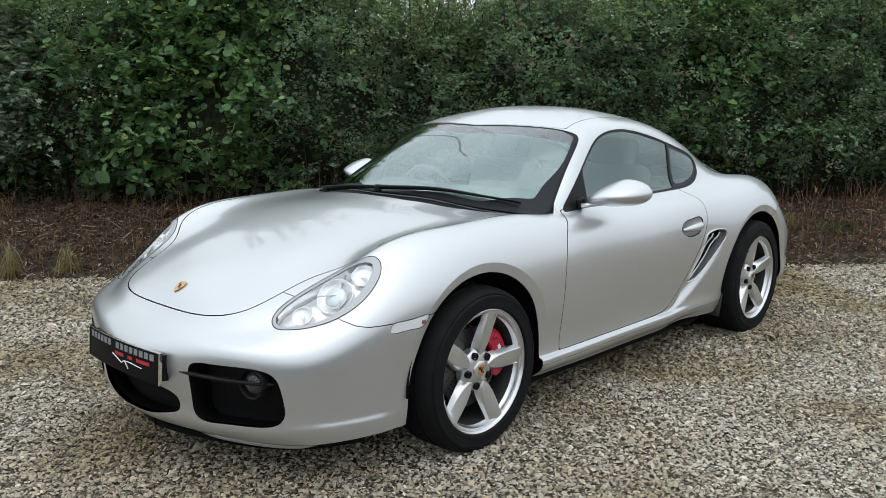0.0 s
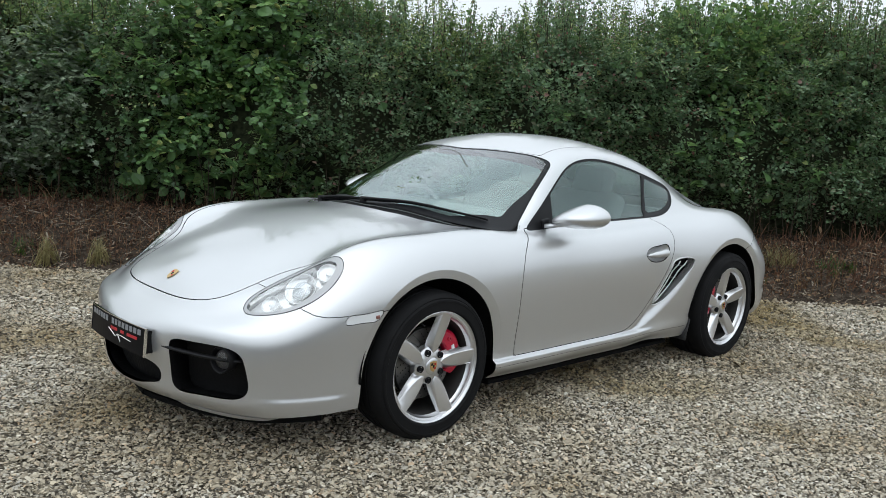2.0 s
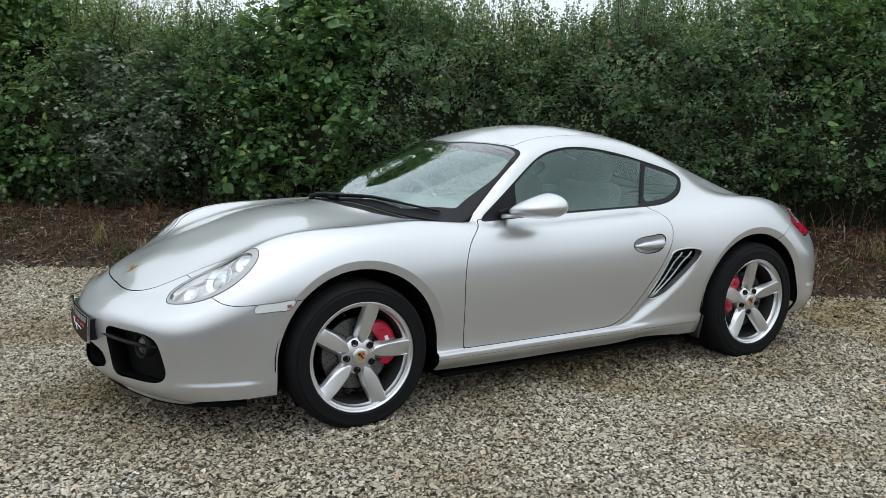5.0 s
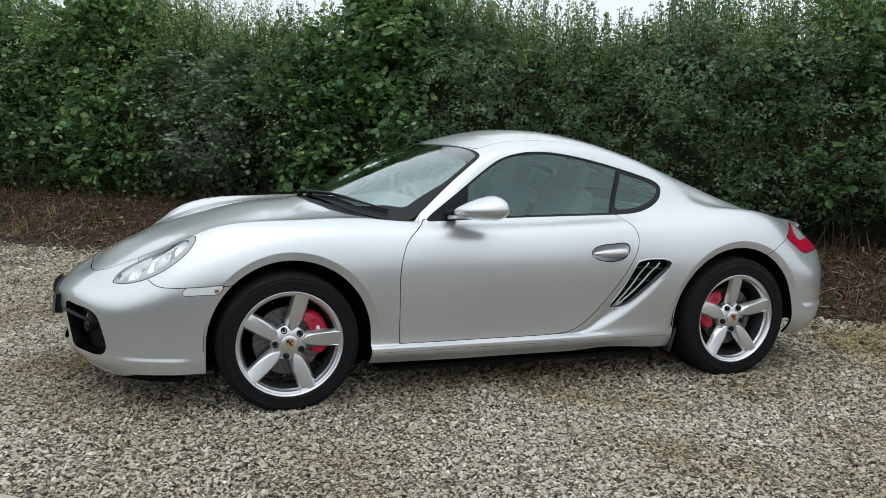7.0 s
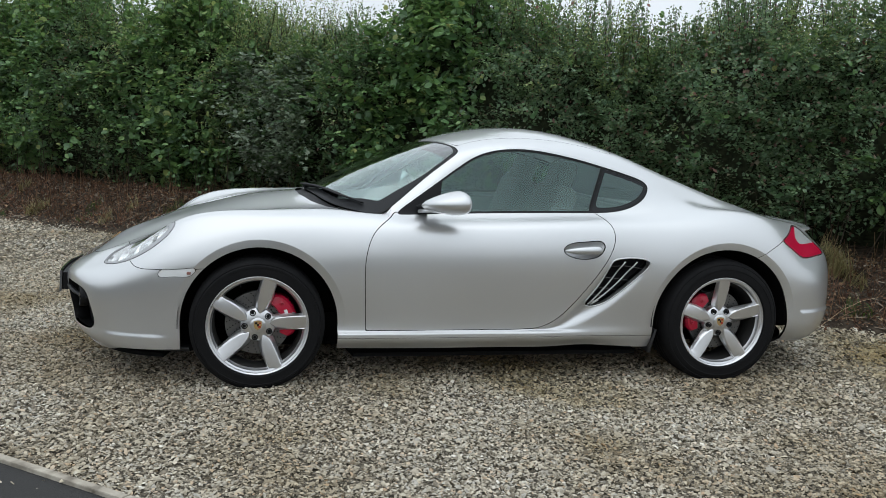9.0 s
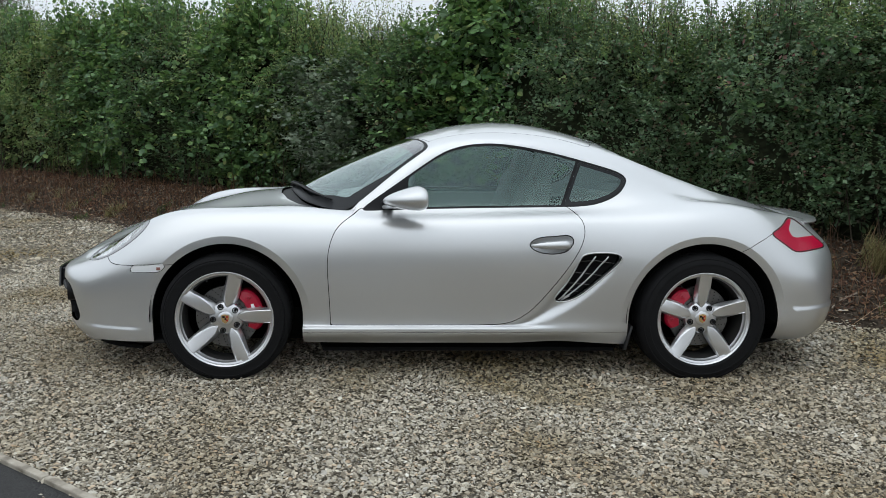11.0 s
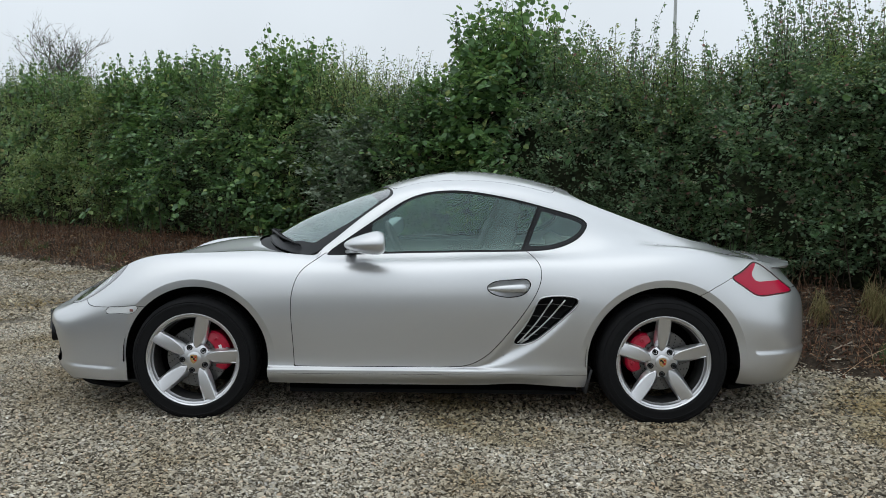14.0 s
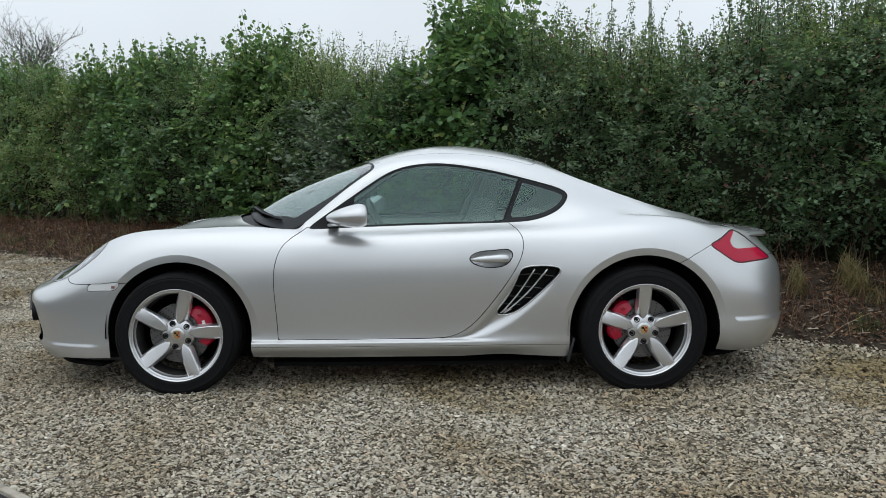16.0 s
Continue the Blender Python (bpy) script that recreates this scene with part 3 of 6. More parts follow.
keep = np.minimum(keep, -np.minimum(inside(HANDLE, x, z) + .002, w - .6))
lining = UNDER.cut(keep)
part("lining", mesh_of("lining", whole(pushed(lining, .015))), VOID, car, "dark lining behind the panels")

# ---- shapes used by many parts ----
def lathe(profile, segments=72, axis="y"):
    """A turned shape: profile of (radius, along the axis)."""
    bm = bmesh.new()
    rings = []
    for r, a in profile:
        rings.append([bm.verts.new((r * math.cos(k), a, r * math.sin(k))) for k in (2 * math.pi * i / segments for i in range(segments))])
    for p, q in zip(rings, rings[1:]):
        for i in range(segments):
            j = (i + 1) % segments
            bm.faces.new((p[i], p[j], q[j], q[i]))
    bmesh.ops.recalc_face_normals(bm, faces=bm.faces)
    return bm


def block(size, m=None, bevel=0.0, steps=2):
    """A box with rounded edges."""
    bm = bmesh.new()
    bmesh.ops.create_cube(bm, size=1, matrix=Matrix.Diagonal((*size, 1)))
    if bevel:
        bmesh.ops.bevel(bm, geom=list(bm.edges), offset=bevel, segments=steps, affect="EDGES", profile=0.5)
    if m is not None:
        bm.transform(m)
    return bm


def tube(points, radius, sides=8, flat=1.0):
    """A rod along the points; radius one number or one a point."""
    bm = bmesh.new()
    pts = [Vector(p) for p in points]
    rings = []
    for i, p in enumerate(pts):
        d = (pts[min(i + 1, len(pts) - 1)] - pts[max(i - 1, 0)]).normalized()
        up = Vector((0, 0, 1)) if abs(d.z) < 0.9 else Vector((1, 0, 0))
        s = d.cross(up).normalized()
        u = s.cross(d)
        r = radius[i] if isinstance(radius, (list, tuple)) else radius
        rings.append([bm.verts.new(p + r * (math.cos(a) * s + flat * math.sin(a) * u)) for a in (2 * math.pi * k / sides for k in range(sides))])
    for a, b in zip(rings, rings[1:]):
        for k in range(sides):
            bm.faces.new((a[k], a[(k + 1) % sides], b[(k + 1) % sides], b[k]))
    bm.faces.new(rings[0][::-1])
    bm.faces.new(rings[-1])
    bmesh.ops.recalc_face_normals(bm, faces=bm.faces)
    return bm


def merged(*shapes):
    out = bmesh.new()
    for s in shapes:
        me = bpy.data.meshes.new("piece")
        s.to_mesh(me)
        s.free()
        out.from_mesh(me)
        bpy.data.meshes.remove(me)
    return out


def soft(bm, degrees=35):
    """Smooth faces, with hard edges where they meet at more than the angle."""
    for f in bm.faces:
        f.smooth = True
    for e in bm.edges:
        e.smooth = len(e.link_faces) == 2 and e.calc_face_angle(0) < radians(degrees)
    return bm


# ---- wheels ----
RIM_R = .2455


def spoke(face):
    """One twisted blade from the hub to the rim, along +z; face: the place of the rim's outer edge along y."""
    bm = bmesh.new()
    rows = []
    for k in range(13):
        s = k / 12
        r = .056 + s * (.234 - .056)
        half = .004 + .0275 * (1 - math.exp(-(r - .056) / .034))
        mid = -.004 + .007 * s
        top = face + .034 - .026 * s ** 0.8
        low = .020 + .012 * (1 - s)
        flare = .009 + .014 * (1 - s) ** 2
        dip = .010 * s
        rows.append([bm.verts.new(p) for p in (
            (mid - half - flare, top + low, r), (mid - half - flare * .35, top + low * .35, r), (mid - half, top + .002, r), (mid - half + .003, top, r),
            (mid, top + dip * .22, r), (mid + half - .003, top + dip, r), (mid + half, top + dip + .002, r), (mid + half + flare * .35, top + low * .4, r), (mid + half + flare, top + low, r))])
    for a, b in zip(rows, rows[1:]):
        for i in range(len(a) - 1):
            bm.faces.new((a[i], a[i + 1], b[i + 1], b[i]))
    bmesh.ops.recalc_face_normals(bm, faces=bm.faces)
    return bm


def wheel(name, m, radius, width, first, caliper_at, parent):
    """A five-spoke alloy wheel with tyre, brake disc and caliper; its outside looks along -y."""
    hw = width / 2
    face = -(hw - .008)
    barrel = lathe([(RIM_R - .012, hw - .02), (RIM_R - .02, hw - .04), (.205, .02), (.208, face + .055), (.214, face + .034)], 72)
    rim = lathe([(.214, face + .034), (.219, face + .026), (.2225, face + .017), (.2225, face + .014),
                 (.231, face + .011), (.2345, face + .003), (.239, face), (.2435, face + .001), (RIM_R, face + .005), (RIM_R, face + .016)], 96)
    hub = lathe([(.086, face + .075), (.084, face + .05), (.078, face + .042), (.060, face + .036), (.040, face + .031), (.036, face + .031), (.034, face + .034), (0.0, face + .034)], 60)
    body = part(name, soft(rim, 40), ALLOY, parent, "silver five-spoke alloy wheel with a black tyre", smooth=False)
    body.matrix_basis = m
    part("rim_barrel", barrel, RIM_INSIDE, body)
    part("hub", soft(hub, 40), ALLOY, body, smooth=False)
    blade = None
    for k in range(5):
        if blade is None:
            blade = part("spoke", soft(spoke(face), 20), ALLOY, body, smooth=False)
            ob = blade
        else:
            ob = part("spoke", blade.data, ALLOY, body)
        ob.matrix_basis = Matrix.Rotation(-radians(first + 72 * k - 90), 4, "Y")
    t = lathe([(.236, hw - .02), (.242, hw - .006), (.262, hw), (.285, hw + .002), (radius - .022, hw - .008), (radius - .007, hw - .024), (radius - .002, hw - .045),
               (radius, .045), (radius - .008, .043), (radius - .008, .035), (radius, .033), (radius, .006), (radius - .008, .004), (radius - .008, -.004), (radius, -.006), (radius, -.033),
               (radius - .008, -.035), (radius - .008, -.043), (radius, -.045),
               (radius - .002, -hw + .045), (radius - .007, -hw + .024), (radius - .012, -hw + .016), (radius - .022, -hw + .008), (radius - .026, -hw + .009), (.292, -hw - .001), (.285, -hw - .002), (.283, -hw - .0005), (.262, -hw), (.252, -hw - .002), (.247, -hw - .001), (.243, -hw + .006), (.236, -hw + .02)], 120)
    part("tyre", soft(t, 30), RUBBER, body, "black rubber tyre with worn shoulders", smooth=False)
    cap = lathe([(.0375, face + .036), (.0375, face + .027), (.035, face + .0245), (.024, face + .0225), (0, face + .022)], 40)
    part("centre_cap", cap, ALLOY, body)
    shield = bmesh.new()
    out = [(-.018, .020), (0, .023), (.018, .020), (.019, 0), (.014, -.014), (0, -.024), (-.014, -.014), (-.019, 0)]
    vs = [shield.verts.new((a, face + .0205, b)) for a, b in out]
    shield.faces.new(vs)
    ret = bmesh.ops.extrude_face_region(shield, geom=list(shield.faces))
    bmesh.ops.translate(shield, verts=[g for g in ret["geom"] if isinstance(g, bmesh.types.BMVert)], vec=(0, .004, 0))
    bmesh.ops.recalc_face_normals(shield, faces=shield.faces)
    part("crest", shield, GOLD, body, "small gold shield emblem", smooth=False)
    for a, b, w_, h_, mt in ((-.008, .010, .012, .010, TRIM), (.008, -.007, .011, .009, RED), (.001, .001, .008, .012, TRIM), (.009, .010, .010, .008, RED)):
        part("crest_field", block((w_, .001, h_), Matrix.Translation((a, face + .0198, b))), mt, body, smooth=False)
    bolt_me = None
    for k in range(5):
        a = radians(first + 36 + 72 * k)
        if bolt_me is None:
            b = merged(lathe([(.0145, face + .042), (.0145, face + .028), (.0125, face + .027), (.0105, face + .029), (.0105, face + .036)], 24),
                       lathe([(.0075, face + .040), (.0075, face + .030), (.006, face + .028), (0, face + .0275)], 6))
            ob = part("wheel_bolt", soft(b), TRIM, body, smooth=False)
            bolt_me = ob.data
        else:
            ob = part("wheel_bolt", bolt_me, SATIN, body)
        ob.location = (.0625 * math.cos(a), 0, .0625 * math.sin(a))
    disc = lathe([(.075, face + .095), (.075, face + .082), (.155, face + .082), (.157, face + .084), (.157, face + .105), (.155, face + .107), (.075, face + .107)], 72)
    d = part("brake_disc", soft(disc), IRON, body, smooth=False)
    holes = bmesh.new()
    for ring in range(5):
        for k in range(24):
            a = 2 * math.pi * (k + ring * .22) / 24
            r = .090 + ring * .0145
            bmesh.ops.create_circle(holes, cap_ends=True, segments=8, radius=.0032, matrix=Matrix.Translation((r * math.cos(a), face + .0812, r * math.sin(a))) @ Matrix.Rotation(radians(90), 4, "X"))
    tagged(part("drilled_holes", holes, VOID, body), kind="stuff")
    cal = bmesh.new()
    rows = []
    for k in range(15):
        s = k / 14
        a = radians(caliper_at - 42 + 84 * s)
        taper = 1 - abs(2 * s - 1) ** 4 * .35
        r0, r1 = .112, .112 + .076 * taper
        y0 = face + .046 + .012 * abs(2 * s - 1) ** 3
        y1 = face + .125
        rows.append([cal.verts.new((r * math.cos(a), y, r * math.sin(a))) for r, y in ((r0, y1), (r0, y0 + .008), (r0 + .006, y0), (r1 - .012, y0), (r1, y0 + .010), (r1 + .002, y1))])
    for a, b in zip(rows, rows[1:]):
        for i in range(6):
            cal.faces.new((a[i], a[(i + 1) % 6], b[(i + 1) % 6], b[i]))
    cal.faces.new(rows[0])
    cal.faces.new(rows[-1][::-1])
    bmesh.ops.recalc_face_normals(cal, faces=cal.faces)
    part("brake_caliper", soft(cal, 30), CALIPER, body, "glossy red brake caliper", smooth=False)
    for turn, rr in ((-26, .150), (24, .150), (-2, .174)):
        a = radians(caliper_at + turn)
        knob = lathe([(.011, face + .058), (.011, face + .041), (.008, face + .039), (.0045, face + .039), (.0045, face + .043), (0, face + .043)], 16)
        knob.transform(Matrix.Translation((rr * math.cos(a), .004, rr * math.sin(a))))
        part("caliper_bolt", soft(knob), CALIPER if rr < .16 else IRON, body, smooth=False)
    strip = block((.016, .004, .055), Matrix.Rotation(radians(-caliper_at), 4, "Y") @ Matrix.Translation((.145, face + .0445, 0)), .001)
    part("caliper_plate", strip, WHITE, body, smooth=False)
    v = tube([(.214, face + .022, 0), (.209, face + .012, 0), (.205, face + .004, 0)], .0035)
    v.transform(Matrix.Rotation(radians(-(first + 108)), 4, "Y"))
    part("valve", v, TRIM, body)
    return body


wheel("wheel", pose(-1.2075, -.743, .313), .3225, .235, 5, 18, car)
wheel("wheel", pose(1.2075, -.764, .322), .334, .262, 18, 160, car)
wheel("wheel", pose(-1.2075, .743, .313, 0, 0, 180), .3225, .235, 31, 168, car)
wheel("wheel", pose(1.2075, .764, .322, 0, 0, 180), .334, .262, 44, 12, car)


def well(mid, r, y_out, y_in):
    """The dark lining of a wheel opening."""
    bm = bmesh.new()
    a, b, c = [], [], []
    for k in range(33):
        t = radians(-4 + 188 * k / 32)
        p = (mid[0] + r * math.cos(t), mid[1] + r * math.sin(t))
        a.append(bm.verts.new((p[0], y_out, p[1])))
        b.append(bm.verts.new((p[0], y_in, p[1])))
    for i in range(32):
        bm.faces.new((a[i], a[i + 1], b[i + 1], b[i]))
    bm.faces.new(b)
    return bm


for sgn in (-1, 1):
    part("wheel_housing", well(FRONT_ARCH, FRONT_R + .012, sgn * .815, sgn * .46), VOID, car)
    part("wheel_housing", well(REAR_ARCH, REAR_R + .012, sgn * .865, sgn * .46), VOID, car)

# ---- lamps, openings, mirrors and other parts of the car ----
from mathutils.bvhtree import BVHTree

SURFACE = BVHTree.FromPolygons([tuple(v) for v in whole(HALF).v], whole(HALF).f)


def on_top(x, y, lift=0.0):
    """The point of the skin over or under (x, y), seen from above, and its normal."""
    p, n, _, _ = SURFACE.ray_cast(Vector((x, y, 2)), Vector((0, 0, -1)))
    n = n if n.z > 0 else -n
    return p + lift * n, n


def on_side(x, z, lift=0.0, sgn=-1):
    p, n, _, _ = SURFACE.ray_cast(Vector((x, sgn * 2, z)), Vector((0, -sgn, 0)))
    n = n if n.y * sgn > 0 else -n
    return p + lift * n, n


def on_front(y, z, lift=0.0):
    p, n, _, _ = SURFACE.ray_cast(Vector((-4, y, z)), Vector((1, 0, 0)))
    n = n if n.x < 0 else -n
    return p + lift * n, n


def facing(p, n, up=(0, 0, 1)):
    """A pose at p whose z looks along n and whose y is as near up as can be."""
    n = Vector(n).normalized()
    x = Vector(up).cross(n).normalized()
    y = n.cross(x)
    return Matrix(((x.x, y.x, n.x, p[0]), (x.y, y.y, n.y, p[1]), (x.z, y.z, n.z, p[2]), (0, 0, 0, 1)))


def tub(name, s, depth, mat, parent, toward=None, label=""):
    """A hollow behind an opening: walls from its edge inwards, and a floor."""
    way = -s.n if toward is None else np.broadcast_to(np.array(toward, float), s.n.shape)
    low = s.v + depth * way
    k = len(s.v)
    f = [tuple(i + k for i in q) for q in s.f] + [(j, i, i + k, j + k) for i, j in s.rim()]
    me = mesh_of(name, Skin(np.concatenate((s.v, low)), np.concatenate((s.n, s.n)), f), smooth=False)
    return part(name, me, mat, parent, label)


GRILLE = material("black_grille", (0.004, 0.004, 0.0045), 0.6, spec=0.15)
gv = node(GRILLE, "ShaderNodeTexVoronoi", Scale=70.0)
link(GRILLE, place(GRILLE), gv.inputs["Vector"])
relief(GRILLE, gv.outputs["Distance"], 0.35, 0.003)

x, w, z = cols(lamp)
lamp_in = np.minimum(inside(HEADLAMP, x, w), 9)
rear_lip = .013 + .014 * np.clip((x + 1.86) / .20, 0, 1)  # the surround widens towards the tail
surround, lens = lamp.cut(lamp_in - rear_lip, -1), lamp.cut(lamp_in - rear_lip)
REVERSING = rounded([(1.692, .762), (1.698, .744), (1.720, .731), (1.79, .729), (1.90, .733), (1.93, .76), (1.88, .85), (1.775, .85), (1.738, .812), (1.700, .778)])
DARK_RED = material("dark_red_edge", (0.05, 0.004, 0.006), 0.4, spec=0.3)
BOWL = material("lamp_bowl", (0.95, 0.955, 0.96), 0.22, 0.55, 0.5)
DIM = material("lamp_lens_insert", (0.62, 0.65, 0.67), 0.16, 0.5, 1.0)


def dish(p, n, r, deep=.4):
    """A round reflector with a rolled edge, its mouth along z."""
    prof = [(r * 1.03, -.003), (r * 1.03, .001), (r, .002), (r * .97, .0)] + [(r * .96 * math.cos(a), -deep * r * math.sin(a)) for a in (0.3, .7, 1.1, 1.4, 1.57)]
    bm = lathe(prof, 40)
    bm.transform(facing(p, n) @ Matrix.Rotation(radians(90), 4, "X"))
    return bm


for mir in (False, True):
    fl = Vector((1, -1 if mir else 1, 1))
    ss, sl = (surround.mirrored(), lens.mirrored()) if mir else (surround, lens)
    top = part("headlamp", mesh_of("headlamp", ss, .02), GREY_TRIM, car, "clear headlamp in a grey surround")
    pane("lens", pushed(sl, .001), CLEAR, top, .003)
    tub("bowl", pushed(sl, .006), .040, BOWL, top)
    seal = lamp.cut(lamp_in - .0014, -1)
    part("seal", mesh_of("seal", pushed(seal.mirrored() if mir else seal, -.0012), .006), TRIM, top)
    look_out = Vector((-.80, -.30, .42)) * fl
    for px, pw, r, mat in ((-1.865, .578, .036, MIRROR), (-1.765, .630, .066, DIM), (-1.668, .672, .040, MIRROR)):
        p, n = on_top(px, pw if mir else -pw)
        p = p - .022 * n
        part("reflector", dish(p, n * .75 + look_out * .5, r), BOWL, top)
        ball = bmesh.new()
        big = mat is DIM
        bmesh.ops.create_uvsphere(ball, u_segments=24, v_segments=12, radius=r * (.62 if big else .26))
        ball.transform(facing(p - .010 * n, n * .75 + look_out * .5) @ Matrix.Diagonal((1, 1, .40 if big else .9, 1)))
        part("projector", ball, mat, top)
        if big:  # the shade bar across the low beam
            q = p + .006 * n
            way = Vector((.55, .55 if mir else -.55, .1)).normalized()
            part("lamp_shade_bar", tube([q - way * r * .9, q, q + way * r * .9], [.003, .004, .003], 8, .5), SATIN, top)
    a, na = on_top(-1.80, .69 if mir else -.69)
    b, nb = on_top(-1.69, .60 if mir else -.60)
    part("lamp_bar", tube([a - .016 * na, (a + b) / 2 - .012 * na, b - .016 * nb], [.002, .005, .004], 8, .5), SATIN, top)

    si = indicator.mirrored() if mir else indicator
    ind = pane("side_indicator", pushed(si, .001), FROST, car, .003, "white side indicator with amber end")
    tub("indicator_housing", pushed(si, .005), .006, PEARL, ind)
    rim_i = indicator.cut(inside(INDICATOR, indicator.v[:, 0], indicator.v[:, 2]) - .0012, -1)
    part("indicator_seal", mesh_of("indicator_seal", pushed(rim_i.mirrored() if mir else rim_i, -.001), .006), TRIM, ind)
    p, n = on_side(-1.535, .566, .0005, 1 if mir else -1)
    part("amber_bulb", block((.018, .004, .014), Matrix.Translation(p + Vector((.010, 0, -.001))), .0018), ORANGE, ind)

    x, w, z = cols(tail_lamp)
    clear = np.minimum(inside(REVERSING, x, z), inside(TAIL_LAMP, x, z) - .004)
    red_s, clear_s = tail_lamp.cut(clear, -1), tail_lamp.cut(clear)
    if mir:
        red_s, clear_s = red_s.mirrored(), clear_s.mirrored()
    tl = pane("tail_lamp", pushed(red_s, .0005), RED_LENS, car, .004, "red and white tail lamp")
    tub("lamp_housing", pushed(red_s, .006), .030, RED_BACK, tl)
    pane("reversing_lens", pushed(clear_s, .0005), WHITE_LENS, tl, .004)
    tub("reversing_housing", pushed(clear_s, .006), .020, WHITE, tl)
    seal_s = tail_lamp.cut(inside(TAIL_LAMP, x, z) - .0050, -1)
    part("lamp_seal", mesh_of("lamp_seal", pushed(seal_s.mirrored() if mir else seal_s, -.0012), .006), DARK_RED, tl)

    # air intake behind the door
    sv = vent.mirrored() if mir else vent
    sg = 1 if mir else -1
    inward = np.array((0, -sg * .042, 0))
    duct = tub("side_intake", Skin(sv.v + inward, sv.n, sv.f), .02, GRILLE, car, (0, -sg, 0), "black side air intake with silver slats")
    k = len(sv.v)
    wall = Skin(np.concatenate((sv.v, sv.v + inward)), np.concatenate((sv.n, sv.n)), [(j, i, i + k, j + k) for i, j in sv.rim()])
    part("vent_wall", mesh_of("vent_wall", wall, smooth=False), PAINT, duct)
    for (x0, z0), (x1, z1), (xm, zm), rad in (((.638, .643), (.474, .414), (.575, .52), .0034), ((.702, .643), (.484, .410), (.612, .505), .0034), ((.500, .432), (.466, .409), (.484, .421), .003), ((.522, .432), (.482, .407), (.503, .42), .003)):
        pts = []
        for k in range(13):
            t = k / 12
            q = (1 - t) ** 2 * np.array((x0, z0)) + 2 * t * (1 - t) * np.array((xm, zm)) + t * t * np.array((x1, z1))
            p, n = on_side(q[0], q[1], -.004, sg)
            pts.append(p)
        part("slat", tube(pts, rad, 6, 1.3), PAINT, duct)
    for zz, xa, xb in ((.60, .555, .735), (.545, .525, .675), (.49, .50, .62), (.45, .475, .565)):
        part("vane", tube([on_side(xa, zz, -.028, sg)[0], on_side((xa + xb) / 2, zz, -.028, sg)[0], on_side(xb, zz, -.028, sg)[0]], .0022), IRON, duct)
    rim_line = [on_side(a, b, .0015, sg)[0] for a, b in VENT]
    part("vent_surround", tube(rim_line + rim_line[:1], .0042, 6), PAINT, duct)

    # door handle: a cup with a bridge over it
    sh = handle_cup.mirrored() if mir else handle_cup
    d = doors[1 if mir else 0]
    bowl = np.clip(inside(HANDLE, sh.v[:, 0], sh.v[:, 2]) / .022, 0, 1)
    cup = Skin(sh.v - (.020 * np.sin(bowl * math.pi / 2))[:, None] * sh.n, sh.n, sh.f)
    part("handle_cup", mesh_of("handle_cup", cup, 0, smooth=False), PAINT, d)
    grip = []
    for k in range(11):
        t = k / 10
        p, n = on_side(.312 + .195 * t, .6925 + .006 * t, .003 + .009 * math.sin(math.pi * t), sg)
        grip.append(p)
    part("door_handle", tube(grip, [.006, .009, .012, .0145, .016, .017, .018, .0195, .0205, .020, .014], 12, 1.1), PAINT, d)
    ring = [on_side(a, b, .0008, sg)[0] for a, b in HANDLE]
    part("handle_edge", tube(ring + ring[:1], .0009, 6), TRIM, d)

    # door mirror
    sx = 1 if mir else -1
    egg = bmesh.new()
    bmesh.ops.create_uvsphere(egg, u_segments=36, v_segments=24, radius=1)
    for v in egg.verts:
        o, u, f = v.co.x, v.co.z, v.co.y
        inn = max(0, -o)
        wide = 1 - .40 * inn ** 2.2
        back = .068 if f > 0 else .164
        nose = max(0, -f)
        flat = min(f, .55) if f > 0 else f
        v.co = Vector((-.262 + back * flat * wide + .020 * o - .068 * inn ** 1.6, sx * (.854 + .124 * o), .921 + .006 * o - .020 * inn - .008 * nose + .064 * u * wide * (1 - .10 * max(0, -u)) * (1 - .34 * nose)))
    bmesh.ops.recalc_face_normals(egg, faces=egg.faces)
    mirror_ob = part("door_mirror", soft(egg, 50), PAINT, d, "silver door mirror on a forked arm", smooth=False)
    glass_m = lathe([(0, 0), (.9, 0), (1.0, .02)], 32)
    glass_m.transform(Matrix.Translation((-.2275, sx * .866, .929)) @ Matrix.Rotation(radians(90), 4, "Z") @ Matrix.Diagonal((.088 * sx, .05, .047, 1)))
    part("mirror_glass", glass_m, CHROME, mirror_ob)
    foot = on_side(-.405, .872, 0, sx)[0]
    part("mirror_arm", tube([(foot.x - .01, sx * .725, .868), (-.385, sx * .765, .873), (-.335, sx * .82, .880), (-.275, sx * .885, .884), (-.235, sx * .925, .892)], [.024, .019, .016, .014, .008], 12, .5), PAINT, mirror_ob)
    part("mirror_foot", block((.055, .02, .05), Matrix.Translation((-.408, sx * .722, .878)) @ Matrix.Rotation(radians(-14), 4, "Y"), .008), TRIM, mirror_ob)
    # a solid black rod stands in for the shaded opening above the arm
    slot = tube([(-.412, sx * .80, .893), (-.385, sx * .835, .893), (-.350, sx * .868, .889), (-.315, sx * .885, .887)], [.007, .010, .008, .003], 8)
    part("mirror_gap_shade", slot, VOID, mirror_ob)

    # front air intake with its fog lamp on a bar
    sk = intake.mirrored() if mir else intake
    di = tub("front_intake", sk, .075, GRILLE, front, (1, 0, 0), "black front air intake with fog lamp")
    sy = 1 if mir else -1
    bar = [on_front(sy * a, b, c)[0] for a, b, c in ((.302, .412, -.001), (.340, .413, -.002), (.40, .410, -.004), (.48, .407, -.006), (.565, .405, -.008), (.615, .402, -.014), (.635, .400, -.022))]
